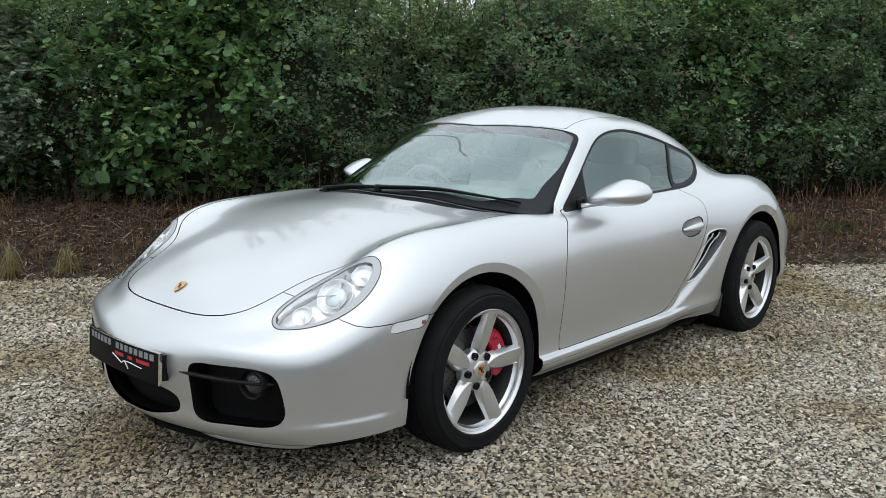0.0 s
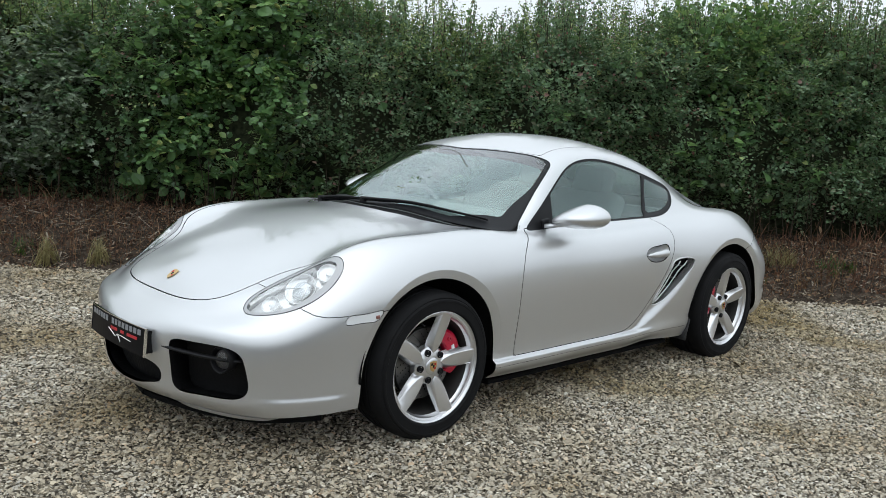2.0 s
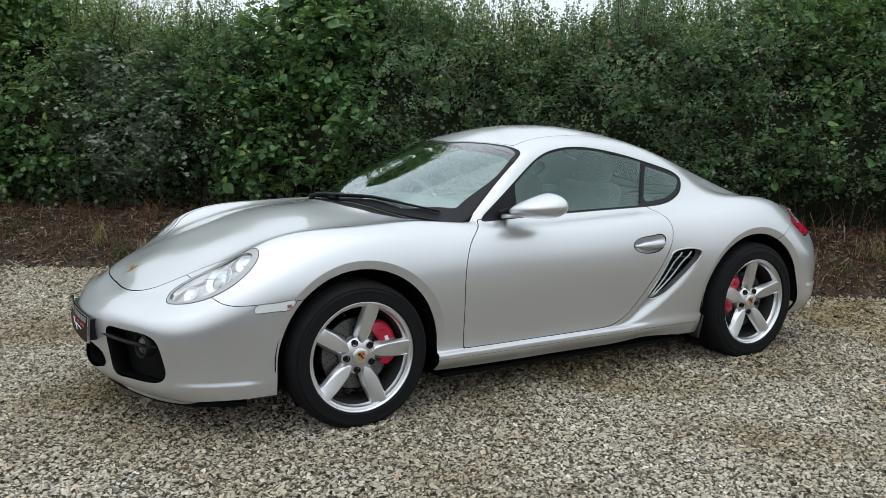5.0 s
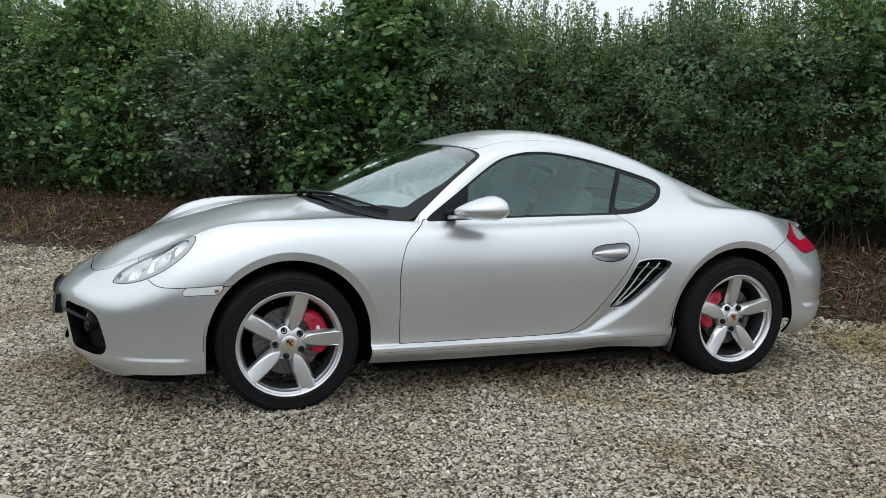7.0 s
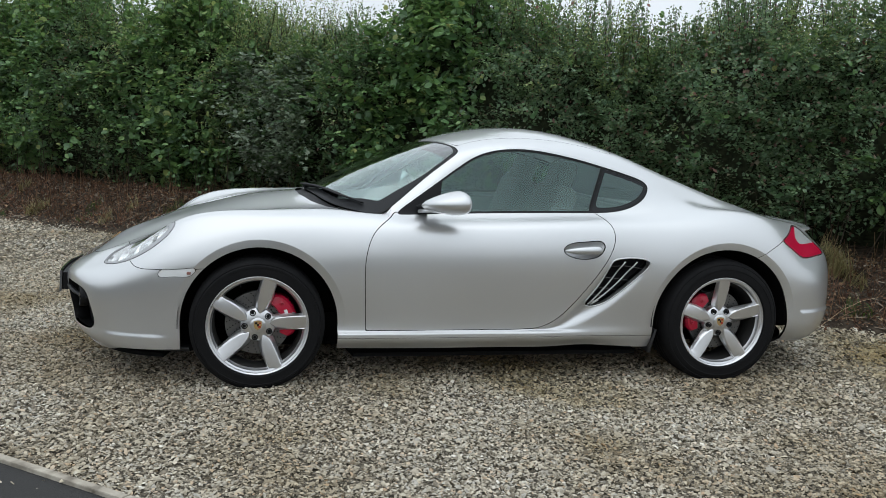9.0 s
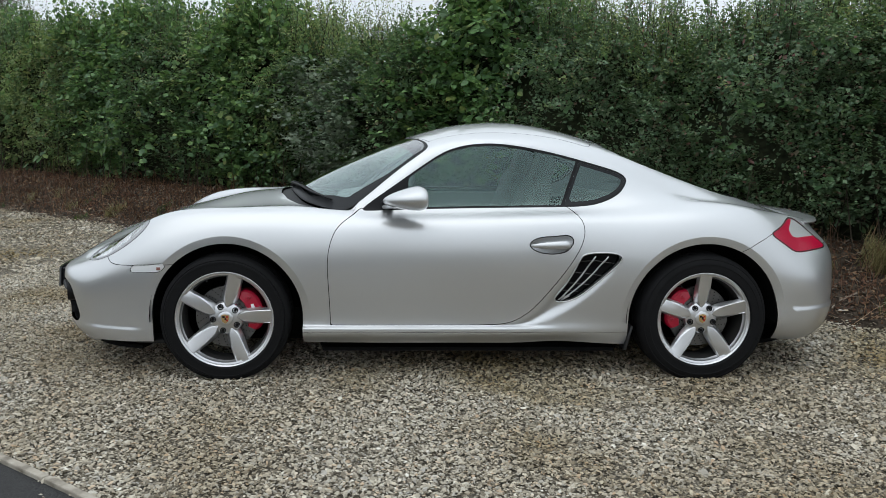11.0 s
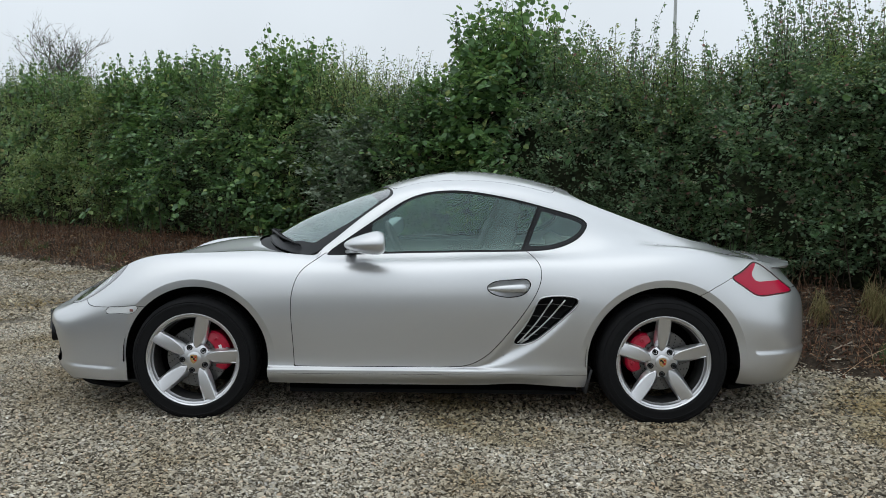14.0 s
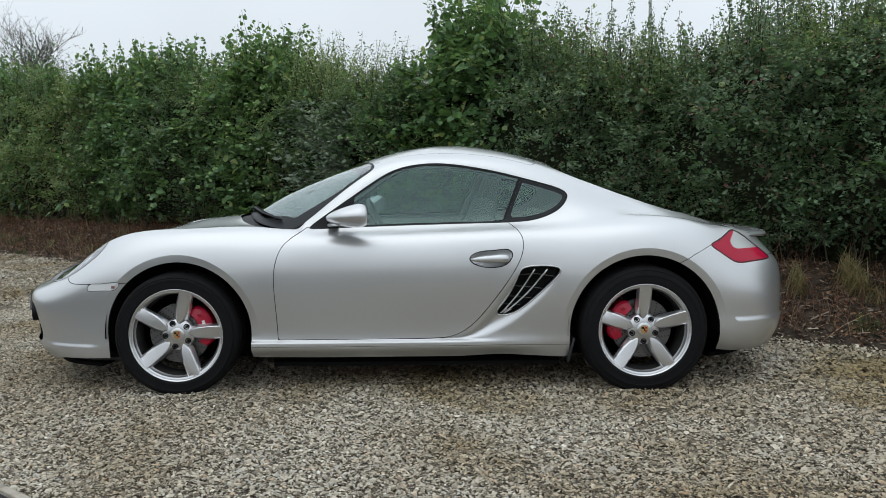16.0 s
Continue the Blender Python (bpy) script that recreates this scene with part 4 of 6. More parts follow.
    part("bar", tube(bar, [.003, .010, .013, .013, .013, .011, .006], 8, .6), TRIM, di)
    fp, fn = on_front(sy * .565, .402, -.012)
    fn = Vector((-1, sy * .28, 0)).normalized()
    fog = lathe([(.030, -.03), (.050, -.03), (.052, .008), (.050, .013), (.046, .011), (.040, -.006), (.030, -.012)], 40)
    fog.transform(facing(fp, fn) @ Matrix.Rotation(radians(90), 4, "X"))
    part("fog_lamp", soft(fog), TRIM, di, "round fog lamp in a black ring", smooth=False)
    fl_ = lathe([(.036, -.004), (.030, .006), (.018, .012), (0, .014)], 32)
    fl_.transform(facing(fp, fn) @ Matrix.Rotation(radians(90), 4, "X"))
    part("fog_lens", fl_, CLEAR, di)
    fb = lathe([(.037, -.006), (.02, -.022), (0, -.026)], 32)
    fb.transform(facing(fp, fn) @ Matrix.Rotation(radians(90), 4, "X"))
    part("fog_reflector", fb, IRON, di)

    # mud flap before the rear wheel
    part("mud_flap", block((.014, .10, .13), Matrix.Translation((.832, sx * .80, .215)) @ Matrix.Rotation(radians(14), 4, "Y"), .004), BLACK, car)

tub("lower_intake", whole(low_intake), .07, GRILLE, front, (1, 0, 0), "black lower air intake")

# lip under the front bumper: silver blades at the corners, black rubber towards the wheels; then the floor of the car
def lip_blade(tall, back, first, last):
    """A blade under the bumper's edge; tall(p) is its height at a point of the edge."""
    bm = bmesh.new()
    rows = []
    for p in (tuple(a) for a in lines[-1] if first < a[0] < last):
        d = Vector((.5, -p[1] * .8, 0)).normalized()
        q, h = Vector(p) + d * back, max(tall(p), .0005)
        rows.append([bm.verts.new(v) for v in (q + d * .03 + Vector((0, 0, .004)), q + d * .004 - Vector((0, 0, .004)), q - Vector((0, 0, .004 + h * .3)), q + d * .010 - Vector((0, 0, .004 + h)), q + d * .02 - Vector((0, 0, .004 + h)), q + d * .14 + Vector((0, 0, .0)))])
    for a, b in zip(rows, rows[1:]):
        for i in range(5):
            bm.faces.new((a[i], b[i], b[i + 1], a[i + 1]))
    bmesh.ops.recalc_face_normals(bm, faces=bm.faces)
    return bm


for sy in (-1, 1):
    for name, mat, label, tall, back, last in (
            ("front_lip", PAINT, "silver blade under the bumper", lambda p: .019 * float(ease((p[1] - .22) / .16) * ease((-1.83 - p[0]) / .10)), .010, -1.83),
            ("rubber_lip", BLACK, "black rubber lip under the bumper", lambda p: .012 * float(ease((p[1] - .36) / .2)) + .008 * float(ease((p[0] + 1.92) / .22)), .058, -1.56)):
        bm = lip_blade(tall, back, -3, last)
        if sy < 0:
            bm.transform(Matrix.Diagonal((1, -1, 1, 1)))
            bmesh.ops.reverse_faces(bm, faces=bm.faces)
        part(name, soft(bm, 40), mat, car, label, smooth=False)
floor_bm = bmesh.new()
ring = [(a[0] + (.05 if a[0] < 0 else -.05), -max(a[1] - (.09 if a[0] < 1.3 else .20), 0)) for a in lines[-1][::4]]
pts = ring + [(a, -b) for a, b in ring[-2:0:-1]]
pts = [(a, (-.46 if b < 0 else .46) if min(abs(a + 1.2), abs(a - 1.21)) < .42 and abs(b) > .46 else b) for a, b in pts]
floor_bm.faces.new([floor_bm.verts.new((a, b, .118)) for a, b in pts])
ret = bmesh.ops.extrude_face_region(floor_bm, geom=list(floor_bm.faces))
bmesh.ops.translate(floor_bm, verts=[g for g in ret["geom"] if isinstance(g, bmesh.types.BMVert)], vec=(0, 0, .02))
bmesh.ops.recalc_face_normals(floor_bm, faces=floor_bm.faces)
part("underbody", floor_bm, VOID, car, smooth=False)
# dark block added out of sight to stop light showing under the tail
part("tail_gap_block", block((.34, 1.16, .04), Matrix.Translation((1.69, 0, .245)), .01), VOID, car)

# rear spoiler blade
sp = bmesh.new()
rows = []
for k in range(25):
    t = -1 + 2 * k / 24
    e = 1 - abs(t) ** 3
    yy = .60 * t
    xi, xo = 1.93 - .16 * t * t, 2.115 - .21 * t * t - .05 * t ** 6
    zi, zo = .806 - .012 * t * t, .790 + .004 * t * t
    th = .020 * e + .008
    rows.append([sp.verts.new(v) for v in ((xi, yy, zi), ((xi + xo) / 2, yy, (zi + zo) / 2 + .008), (xo - .008, yy, zo + .002), (xo, yy, zo - th * .4), (xo - .010, yy, zo - th), ((xi + xo) / 2, yy, (zi + zo) / 2 - th), (xi, yy, zi - th))])
for a, b in zip(rows, rows[1:]):
    for i in range(7):
        sp.faces.new((a[i], a[(i + 1) % 7], b[(i + 1) % 7], b[i]))
sp.faces.new(rows[0])
sp.faces.new(rows[-1][::-1])
bmesh.ops.recalc_face_normals(sp, faces=sp.faces)
part("rear_spoiler", soft(sp, 45), PAINT, car, smooth=False)

# wipers, lying on the foot of the screen
for path in (((-.955, .02), (-.93, -.12), (-.865, -.33), (-.79, -.48), (-.70, -.60)), ((-.93, .42), (-.955, .30), (-.965, .15), (-.955, .04))):
    fine = cubic([(a, b, 0) for a, b in path], np.linspace(0, len(path) - 1, 17))
    pts = [on_top(a, b, .022)[0] for a, b, _ in fine]
    arm = part("wiper", tube(pts, [.011 - .006 * (k / 16) for k in range(17)], 8, .7), TRIM, car, "black wiper")
    blade = [on_top(a + .010, b, .009)[0] for a, b, _ in fine]
    part("blade", tube(blade, [.010 - .005 * abs(k - 8) / 8 for k in range(17)], 8, .8), RUBBER, arm)
    p, n = on_top(*path[0])
    part("pivot", lathe([(0, .03), (.014, .028), (.018, .012), (.018, 0)], 20), TRIM, arm).matrix_basis = Matrix.Translation(p) @ Matrix.Rotation(radians(90), 4, "X")

# emblem on the hood: a plain shield in its colours
p, n = on_top(-1.978, 0, .002)
tow = Vector((1, 0, .5))
bm = bmesh.new()
out = [(-.024, .030), (0, .034), (.024, .030), (.026, .004), (.018, -.020), (0, -.036), (-.018, -.020), (-.026, .004)]
bm.faces.new([bm.verts.new((a, b, 0)) for a, b in out])
ret = bmesh.ops.extrude_face_region(bm, geom=list(bm.faces))
bmesh.ops.translate(bm, verts=[g for g in ret["geom"] if isinstance(g, bmesh.types.BMVert)], vec=(0, 0, .003))
bmesh.ops.recalc_face_normals(bm, faces=bm.faces)
bm.transform(facing(p, n, tow) @ Matrix.Scale(.82, 4))
emb = part("emblem", bm, GOLD, car, "gold shield emblem", smooth=False)
for a, b, c, d, mat in ((-.012, .014, .016, .012, RED), (.012, -.010, .014, .010, RED), (0, .002, .012, .016, TRIM)):
    part("emblem_field", block((c, d, .001), facing(p, n, tow) @ Matrix.Scale(.82, 4) @ Matrix.Translation((a, b, .0036))), mat, emb, smooth=False)

# show plate on the bumper, its print as plain bars
PLATE = material("black_plate", (0.006, 0.006, 0.007), 0.4, spec=0.08)
pm = Matrix.Translation((-2.229, 0, .42)) @ Matrix.Rotation(radians(4), 4, "Y") @ Matrix.Rotation(radians(-90), 4, "Z") @ Matrix.Rotation(radians(90), 4, "X")


def bent(size, at=(0, 0, 0)):
    """A strip of the plate, bowed along with the bumper behind it."""
    bm = bmesh.new()
    n = max(2, int(size[0] / .03))
    rows = []
    for k in range(n + 1):
        a = size[0] * (k / n - .5) + at[0]
        rows.append([bm.verts.new(pm @ Vector((a, at[1] + b * size[1] / 2, at[2] + c * size[2] / 2 - .27 * a * a))) for b, c in ((-1, -1), (1, -1), (1, 1), (-1, 1))])
    for p, q in zip(rows, rows[1:]):
        for i in range(4):
            bm.faces.new((p[i], p[(i + 1) % 4], q[(i + 1) % 4], q[i]))
    bm.faces.new(rows[0])
    bm.faces.new(rows[-1][::-1])
    bmesh.ops.recalc_face_normals(bm, faces=bm.faces)
    return bm


plate = part("number_plate", bent((.52, .112, .006)), PLATE, front, "black show plate with a silver edge", smooth=False)
part("plate_holder", bent((.50, .09, .03), (0, 0, -.022)), TRIM, plate, smooth=False)
for sz, at in (((.005, .112, .010), (.259, 0, .001)), ((.005, .112, .010), (-.259, 0, .001)), ((.524, .003, .008), (0, .0555, .001))):
    part("plate_edge", bent(sz, at), CHROME, plate, smooth=False)
for k in range(15):
    if k != 6:
        part("print_bar", bent((.022, .022, .0012), (-.225 + k * .0315, .034, .0042)), GREY_PRINT, plate, smooth=False)
for a, b in ((-.03, .062), (.045, .03), (.125, .078)):
    part("print_bar", bent((b, .012, .0012), (a + .04, .006, .0042)), RED_PRINT, plate, smooth=False)
part("print_line", tube([pm @ Vector((q[0], q[1], q[2] - .0015 - .27 * q[0] ** 2)) for q in ((-.04, .0, .0065), (.03, -.022, .0065), (.045, -.012, .0065), (.055, -.016, .0065), (.075, -.035, .0065))], .0022, 6), WHITE, plate)
part("print_line", tube([pm @ Vector((q[0], q[1], q[2] - .0015 - .27 * q[0] ** 2)) for q in ((.045, -.012, .0065), (.08, -.010, .0065), (.16, -.016, .0065))], .0018, 6), WHITE, plate)

# ---- cabin ----
part("dashboard", block((.42, 1.20, .16), Matrix.Translation((-.52, 0, .80)) @ Matrix.Rotation(radians(-8), 4, "Y"), .05, 4), DASH, car)
part("cabin_floor", block((1.7, 1.3, .05), Matrix.Translation((.15, 0, .28)), .02), VOID, car)
part("bulkhead", block((.06, 1.22, .62), Matrix.Translation((.74, 0, .60)) @ Matrix.Rotation(radians(12), 4, "Y"), .03), DASH, car)
part("engine_cover", block((.85, 1.0, .06), Matrix.Translation((1.15, 0, .82)) @ Matrix.Rotation(radians(6), 4, "Y"), .03), DASH, car)
part("console", block((.9, .20, .32), Matrix.Translation((-.05, 0, .42)), .04), DASH, car)
for sy in (-1, 1):
    part("door_card", block((1.0, .035, .55), Matrix.Translation((-.08, sy * .70, .56)), .015), DASH, car)
    cush = block((.50, .48, .16), Matrix.Translation((.0, sy * .36, .44)) @ Matrix.Rotation(radians(-10), 4, "Y"), .055, 4)
    seat = part("seat", soft(cush, 60), LEATHER, car, "grey leather sports seat", smooth=False)
    part("backrest", soft(block((.13, .47, .58), Matrix.Translation((.33, sy * .36, .72)) @ Matrix.Rotation(radians(20), 4, "Y"), .055, 4), 60), LEATHER, seat, smooth=False)
    part("headrest", soft(block((.10, .26, .20), Matrix.Translation((.44, sy * .36, 1.035)) @ Matrix.Rotation(radians(18), 4, "Y"), .045, 4), 60), LEATHER, seat, smooth=False)
wheel_m = Matrix.Translation((-.22, .36, .80)) @ Matrix.Rotation(radians(66), 4, "Y")
ring = [wheel_m @ Vector((.18 * math.cos(a), .18 * math.sin(a), 0)) for a in (2 * math.pi * k / 32 for k in range(33))]
sw = part("steering_wheel", tube(ring, .014, 8), DASH, car)
for a in (90, 210, 330):
    part("wheel_spoke", tube([wheel_m @ Vector((0, 0, -.01)), wheel_m @ Vector((.175 * math.cos(radians(a)), .175 * math.sin(radians(a)), 0))], [.03, .012], 8, .5), DASH, sw)

# ---- ground: gravel drive between an asphalt lane and a hedge bank ----
# The hedge and the lane run along E; C counts metres across, from the car's middle towards the hedge.
E = Vector((-.7768, .6298, 0))
C = Vector((.6298, .7768, 0))
rng = np.random.default_rng(7)


def at(s, c, z=0.0):
    return E * s + C * c + Vector((0, 0, z))


def sheet(name, s0, s1, c0, c1, ns, nc, height, mat):
    """A piece of ground between those bounds; height(s, c) gives its z."""
    bm = bmesh.new()
    vs = [[bm.verts.new(at(s0 + (s1 - s0) * i / ns, c0 + (c1 - c0) * j / nc, height(s0 + (s1 - s0) * i / ns, c0 + (c1 - c0) * j / nc))) for j in range(nc + 1)] for i in range(ns + 1)]
    for i in range(ns):
        for j in range(nc):
            bm.faces.new((vs[i][j], vs[i][j + 1], vs[i + 1][j + 1], vs[i + 1][j]))
    bmesh.ops.recalc_face_normals(bm, faces=bm.faces)
    if bm.faces and sum(f.normal.z for f in bm.faces) < 0:
        bmesh.ops.reverse_faces(bm, faces=bm.faces)
    me = bpy.data.meshes.new(name)
    bm.to_mesh(me)
    bm.free()
    me.shade_smooth()
    me.materials.append(mat)
    return new(name, me)


def many(name, verts, quads, mat, parent=None, smooth=False):
    """One mesh of a great many small pieces: arrays of vertices and of four-cornered (or three-cornered) faces."""
    me = bpy.data.meshes.new(name)
    k = quads.shape[1]
    me.vertices.add(len(verts))
    me.vertices.foreach_set("co", verts.astype(np.float32).ravel())
    me.loops.add(quads.size)
    me.loops.foreach_set("vertex_index", quads.astype(np.int32).ravel())
    me.polygons.add(len(quads))
    me.polygons.foreach_set("loop_start", np.arange(0, quads.size, k, dtype=np.int32))
    me.update(calc_edges=True)
    if smooth:
        me.shade_smooth()
    else:
        me.shade_flat()
    me.materials.append(mat)
    ob = new(name, me)
    ob.parent = parent
    return tagged(ob, kind="stuff")


def per_piece(m):
    return m.node_tree.nodes.new("ShaderNodeNewGeometry").outputs["Random Per Island"]


def mixed(m, a, b, fac):
    n = m.node_tree.nodes.new("ShaderNodeMix")
    n.data_type = "RGBA"
    for s, v in (("A", a), ("B", b)):
        if isinstance(v, tuple):
            n.inputs[s].default_value = (*v, 1)
        else:
            link(m, v, n.inputs[s])
    if isinstance(fac, float):
        n.inputs["Factor"].default_value = fac
    else:
        link(m, fac, n.inputs["Factor"])
    return n.outputs["Result"]


def between(m, value, a, b):
    n = node(m, "ShaderNodeMapRange", From_Min=a, From_Max=b, To_Min=0.0, To_Max=1.0)
    link(m, value, n.inputs["Value"])
    return n.outputs[0]


STONE = material("gravel_stone", (.3, .28, .25), .8, spec=.35)
stone_tone = ramp(STONE, per_piece(STONE), [(0, (0.170, 0.145, 0.108)), (.14, (0.300, 0.262, 0.200)), (.34, (0.415, 0.372, 0.292)), (.54, (0.520, 0.470, 0.370)), (.70, (0.400, 0.380, 0.335)), (.86, (0.655, 0.600, 0.485)), (.95, (0.500, 0.372, 0.250)), (1, (0.760, 0.740, 0.660))])
stain = between(STONE, grain(STONE, 1.1, 5), .40, .66)
wet = node(STONE, "ShaderNodeMix")
wet.data_type, wet.blend_type = "RGBA", "MULTIPLY"
wet.inputs["B"].default_value = (.66, .59, .47, 1)
link(STONE, stain, wet.inputs["Factor"])
link(STONE, stone_tone, wet.inputs["A"])
moss = between(STONE, grain(STONE, .55, 4), .56, .70)
mossy = node(STONE, "ShaderNodeMix")
mossy.data_type, mossy.blend_type = "RGBA", "MULTIPLY"
mossy.inputs["B"].default_value = (.84, .80, .64, 1)
link(STONE, moss, mossy.inputs["Factor"])
link(STONE, wet.outputs["Result"], mossy.inputs["A"])
link(STONE, mossy.outputs["Result"], bsdf(STONE).inputs["Base Color"])
relief(STONE, grain(STONE, 220, 3), .3, .002)

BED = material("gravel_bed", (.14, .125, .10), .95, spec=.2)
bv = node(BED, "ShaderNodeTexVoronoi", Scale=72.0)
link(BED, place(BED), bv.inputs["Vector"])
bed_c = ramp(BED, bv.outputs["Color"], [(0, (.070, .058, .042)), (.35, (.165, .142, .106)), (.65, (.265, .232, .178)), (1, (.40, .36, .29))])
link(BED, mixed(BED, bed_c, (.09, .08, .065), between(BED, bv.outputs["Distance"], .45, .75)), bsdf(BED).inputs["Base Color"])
inv = node(BED, "ShaderNodeMath")
inv.operation = "MULTIPLY"
inv.inputs[1].default_value = -1
link(BED, bv.outputs["Distance"], inv.inputs[0])
relief(BED, inv.outputs[0], .9, .012)

SOIL = material("leaf_litter_soil", (.03, .021, .014), .95, spec=.15)
link(SOIL, ramp(SOIL, grain(SOIL, 14, 8), [(.3, (.022, .016, .012)), (.5, (.055, .042, .031)), (.7, (.115, .089, .066))]), bsdf(SOIL).inputs["Base Color"])
relief(SOIL, grain(SOIL, 40, 6), .9, .03)
FIELD = material("rough_grass", (.05, .07, .025), .95, spec=.15)
link(FIELD, ramp(FIELD, grain(FIELD, 1.5, 8), [(.3, (.025, .035, .012)), (.6, (.06, .08, .03)), (.8, (.10, .10, .045))]), bsdf(FIELD).inputs["Base Color"])
ASPHALT = material("asphalt", (.05, .05, .05), .85, spec=.3)
link(ASPHALT, mixed(ASPHALT, ramp(ASPHALT, grain(ASPHALT, 180, 4), [(.35, (.012, .012, .013)), (.65, (.055, .054, .052))]), (.035, .034, .033), between(ASPHALT, grain(ASPHALT, 1.3, 5), .4, .7)), bsdf(ASPHALT).inputs["Base Color"])
relief(ASPHALT, grain(ASPHALT, 240, 2), .8, .006)
EDGING = material("weathered_edging", (.24, .21, .17), .85, spec=.25)
link(EDGING, ramp(EDGING, grain(EDGING, 14, 7), [(.3, (.16, .14, .11)), (.5, (.34, .305, .25)), (.72, (.46, .42, .35))]), bsdf(EDGING).inputs["Base Color"])
relief(EDGING, grain(EDGING, 60, 5), .6, .006)


def lumps(s, c):
    p = Vector((s, c, 0))
    return .010 * noise.noise(p * .7) + .006 * noise.noise(p * 2.3)


def bank_z(s, c):
    t = min(max((c - 1.75) / 1.2, 0), 1)
    p = Vector((s, c, 3.1))
    drop = min(max((c - 4.4) / 1.2, 0), 1)
    return -.02 + .40 * t * t * (3 - 2 * t) * (1 - drop) + (.05 * noise.noise(p * 1.4) + .03 * noise.noise(p * 4)) * min(t * 4, 1)


ground = tagged(sheet("ground", -400, 400, -400, 400, 8, 8, lambda s, c: -.06, FIELD), "rough grass land reaching to the horizon", "ground", kind="structure")
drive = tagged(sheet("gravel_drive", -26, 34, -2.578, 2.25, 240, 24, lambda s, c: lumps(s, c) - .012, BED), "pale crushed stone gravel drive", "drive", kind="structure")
bank = tagged(sheet("hedge_bank", -16, 34, 1.70, 6.0, 260, 44, bank_z, SOIL), "brown leaf-strewn soil bank under the hedge", "bank", kind="structure")
road = tagged(sheet("road", -60, 60, -9.0, -2.600, 40, 10, lambda s, c: -.004, ASPHALT), "dark grey asphalt lane beside the gravel", "road", kind="structure")
kerb = tagged(new("kerb"), "weathered edging strip between gravel and asphalt", "kerb", kind="structure")
for k in range(16):
    bm = block((1.195, .034, .12), None, .005)
    for v in bm.verts:
        v.co += .0035 * noise.noise_vector(v.co * 5 + Vector((k * 3.1, 0, 0)))
    ob = part("edging_strip", bm, EDGING, kerb, smooth=False)
    m = Matrix.Translation(at(-9 + 1.2 * k, -2.588 + .004 * math.sin(k * 2.3), -.047))
    ob.matrix_basis = m @ Matrix.Rotation(math.atan2(E.y, E.x) + .004 * math.sin(k * 1.7), 4, "Z")


def turned(n, tilt):
    """n random turns: any heading, leaning by up to tilt."""
    a, b, c = rng.uniform(0, 2 * np.pi, n), rng.normal(0, tilt, n), rng.normal(0, tilt, n)
    ca, sa, cb, sb, cc, sc = np.cos(a), np.sin(a), np.cos(b), np.sin(b), np.cos(c), np.sin(c)
    z = np.zeros(n)
    o = np.ones(n)
    rz = np.array([[ca, -sa, z], [sa, ca, z], [z, z, o]]).transpose(2, 0, 1)
    rx = np.array([[o, z, z], [z, cb, -sb], [z, sb, cb]]).transpose(2, 0, 1)
    ry = np.array([[cc, z, sc], [z, o, z], [-sc, z, cc]]).transpose(2, 0, 1)
    return rz @ rx @ ry


# a chipping: a flat five-sided splinter, its flat underside left open in the bed
CHIP = np.array([(1, 0, -.1), (.31, .95, .05), (-.81, .59, -.1), (-.81, -.59, .05), (.31, -.95, -.1), (.15, .1, .55)], float)
CHIP_F = np.array([(0, 1, 5), (1, 2, 5), (2, 3, 5), (3, 4, 5), (4, 0, 5)])


def stones(name, count, s0, s1, c0, c1, size, parent, keep=None, lift=0.0, height=lumps):
    """Loose chippings strewn over a stretch of the drive."""
    s, c = rng.uniform(s0, s1, count), rng.uniform(c0, c1, count)
    if keep is not None:
        k = keep(s, c)
        s, c = s[k], c[k]
    n = len(s)
    r = size * rng.lognormal(0, .30, n)
    shape = CHIP[None] * (1 + rng.uniform(-.38, .38, (n, 6, 3)))
    shape = shape * (r[:, None] * rng.uniform([.75, .5, .40], [1.25, .95, .85], (n, 3)))[:, None, :]
    shape = np.einsum("nij,nkj->nki", turned(n, .38), shape)
    mid = s[:, None] * np.array(E) + c[:, None] * np.array(C)
    low = np.array([height(a, b) for a, b in zip(s, c)])
    mid[:, 2] = low - .003 + lift * rng.uniform(0, 1, n) + rng.uniform(0, .012, n)
    v = (shape + mid[:, None]).reshape(-1, 3)
    f = (CHIP_F[None] + 6 * np.arange(n)[:, None, None]).reshape(-1, 3)
    ob = many(name, v, f, STONE, parent)
    ob["label"] = "angular pale gravel chippings"
    return ob


stones("gravel_chippings", 132000, -4.4, 4.0, -2.57, -.5, .0078, drive)
stones("gravel_chippings", 58000, -4.8, 4.2, -.5, .7, .0090, drive)
stones("gravel_chippings", 40000, -4.8, 4.2, .7, 1.95, .0108, drive)
stones("gravel_chippings", 42000, 4.2, 13, -2.57, 2.05, .0130, drive)
stones("gravel_chippings", 9000, -7.5, -4.8, -2.57, 2.05, .0150, drive)
stones("gravel_chippings", 13000, -16, -7.5, -2.57, 2.0, .021, drive)
stones("gravel_chippings", 14000, 13, 24, -2.57, 2.05, .023, drive)
stones("gravel_chippings", 900, -4.5, 4.5, -2.95, -2.56, .0075, drive, lambda s, c: rng.uniform(0, 1, len(c)) < np.exp(-(-2.56 - c) * 14))

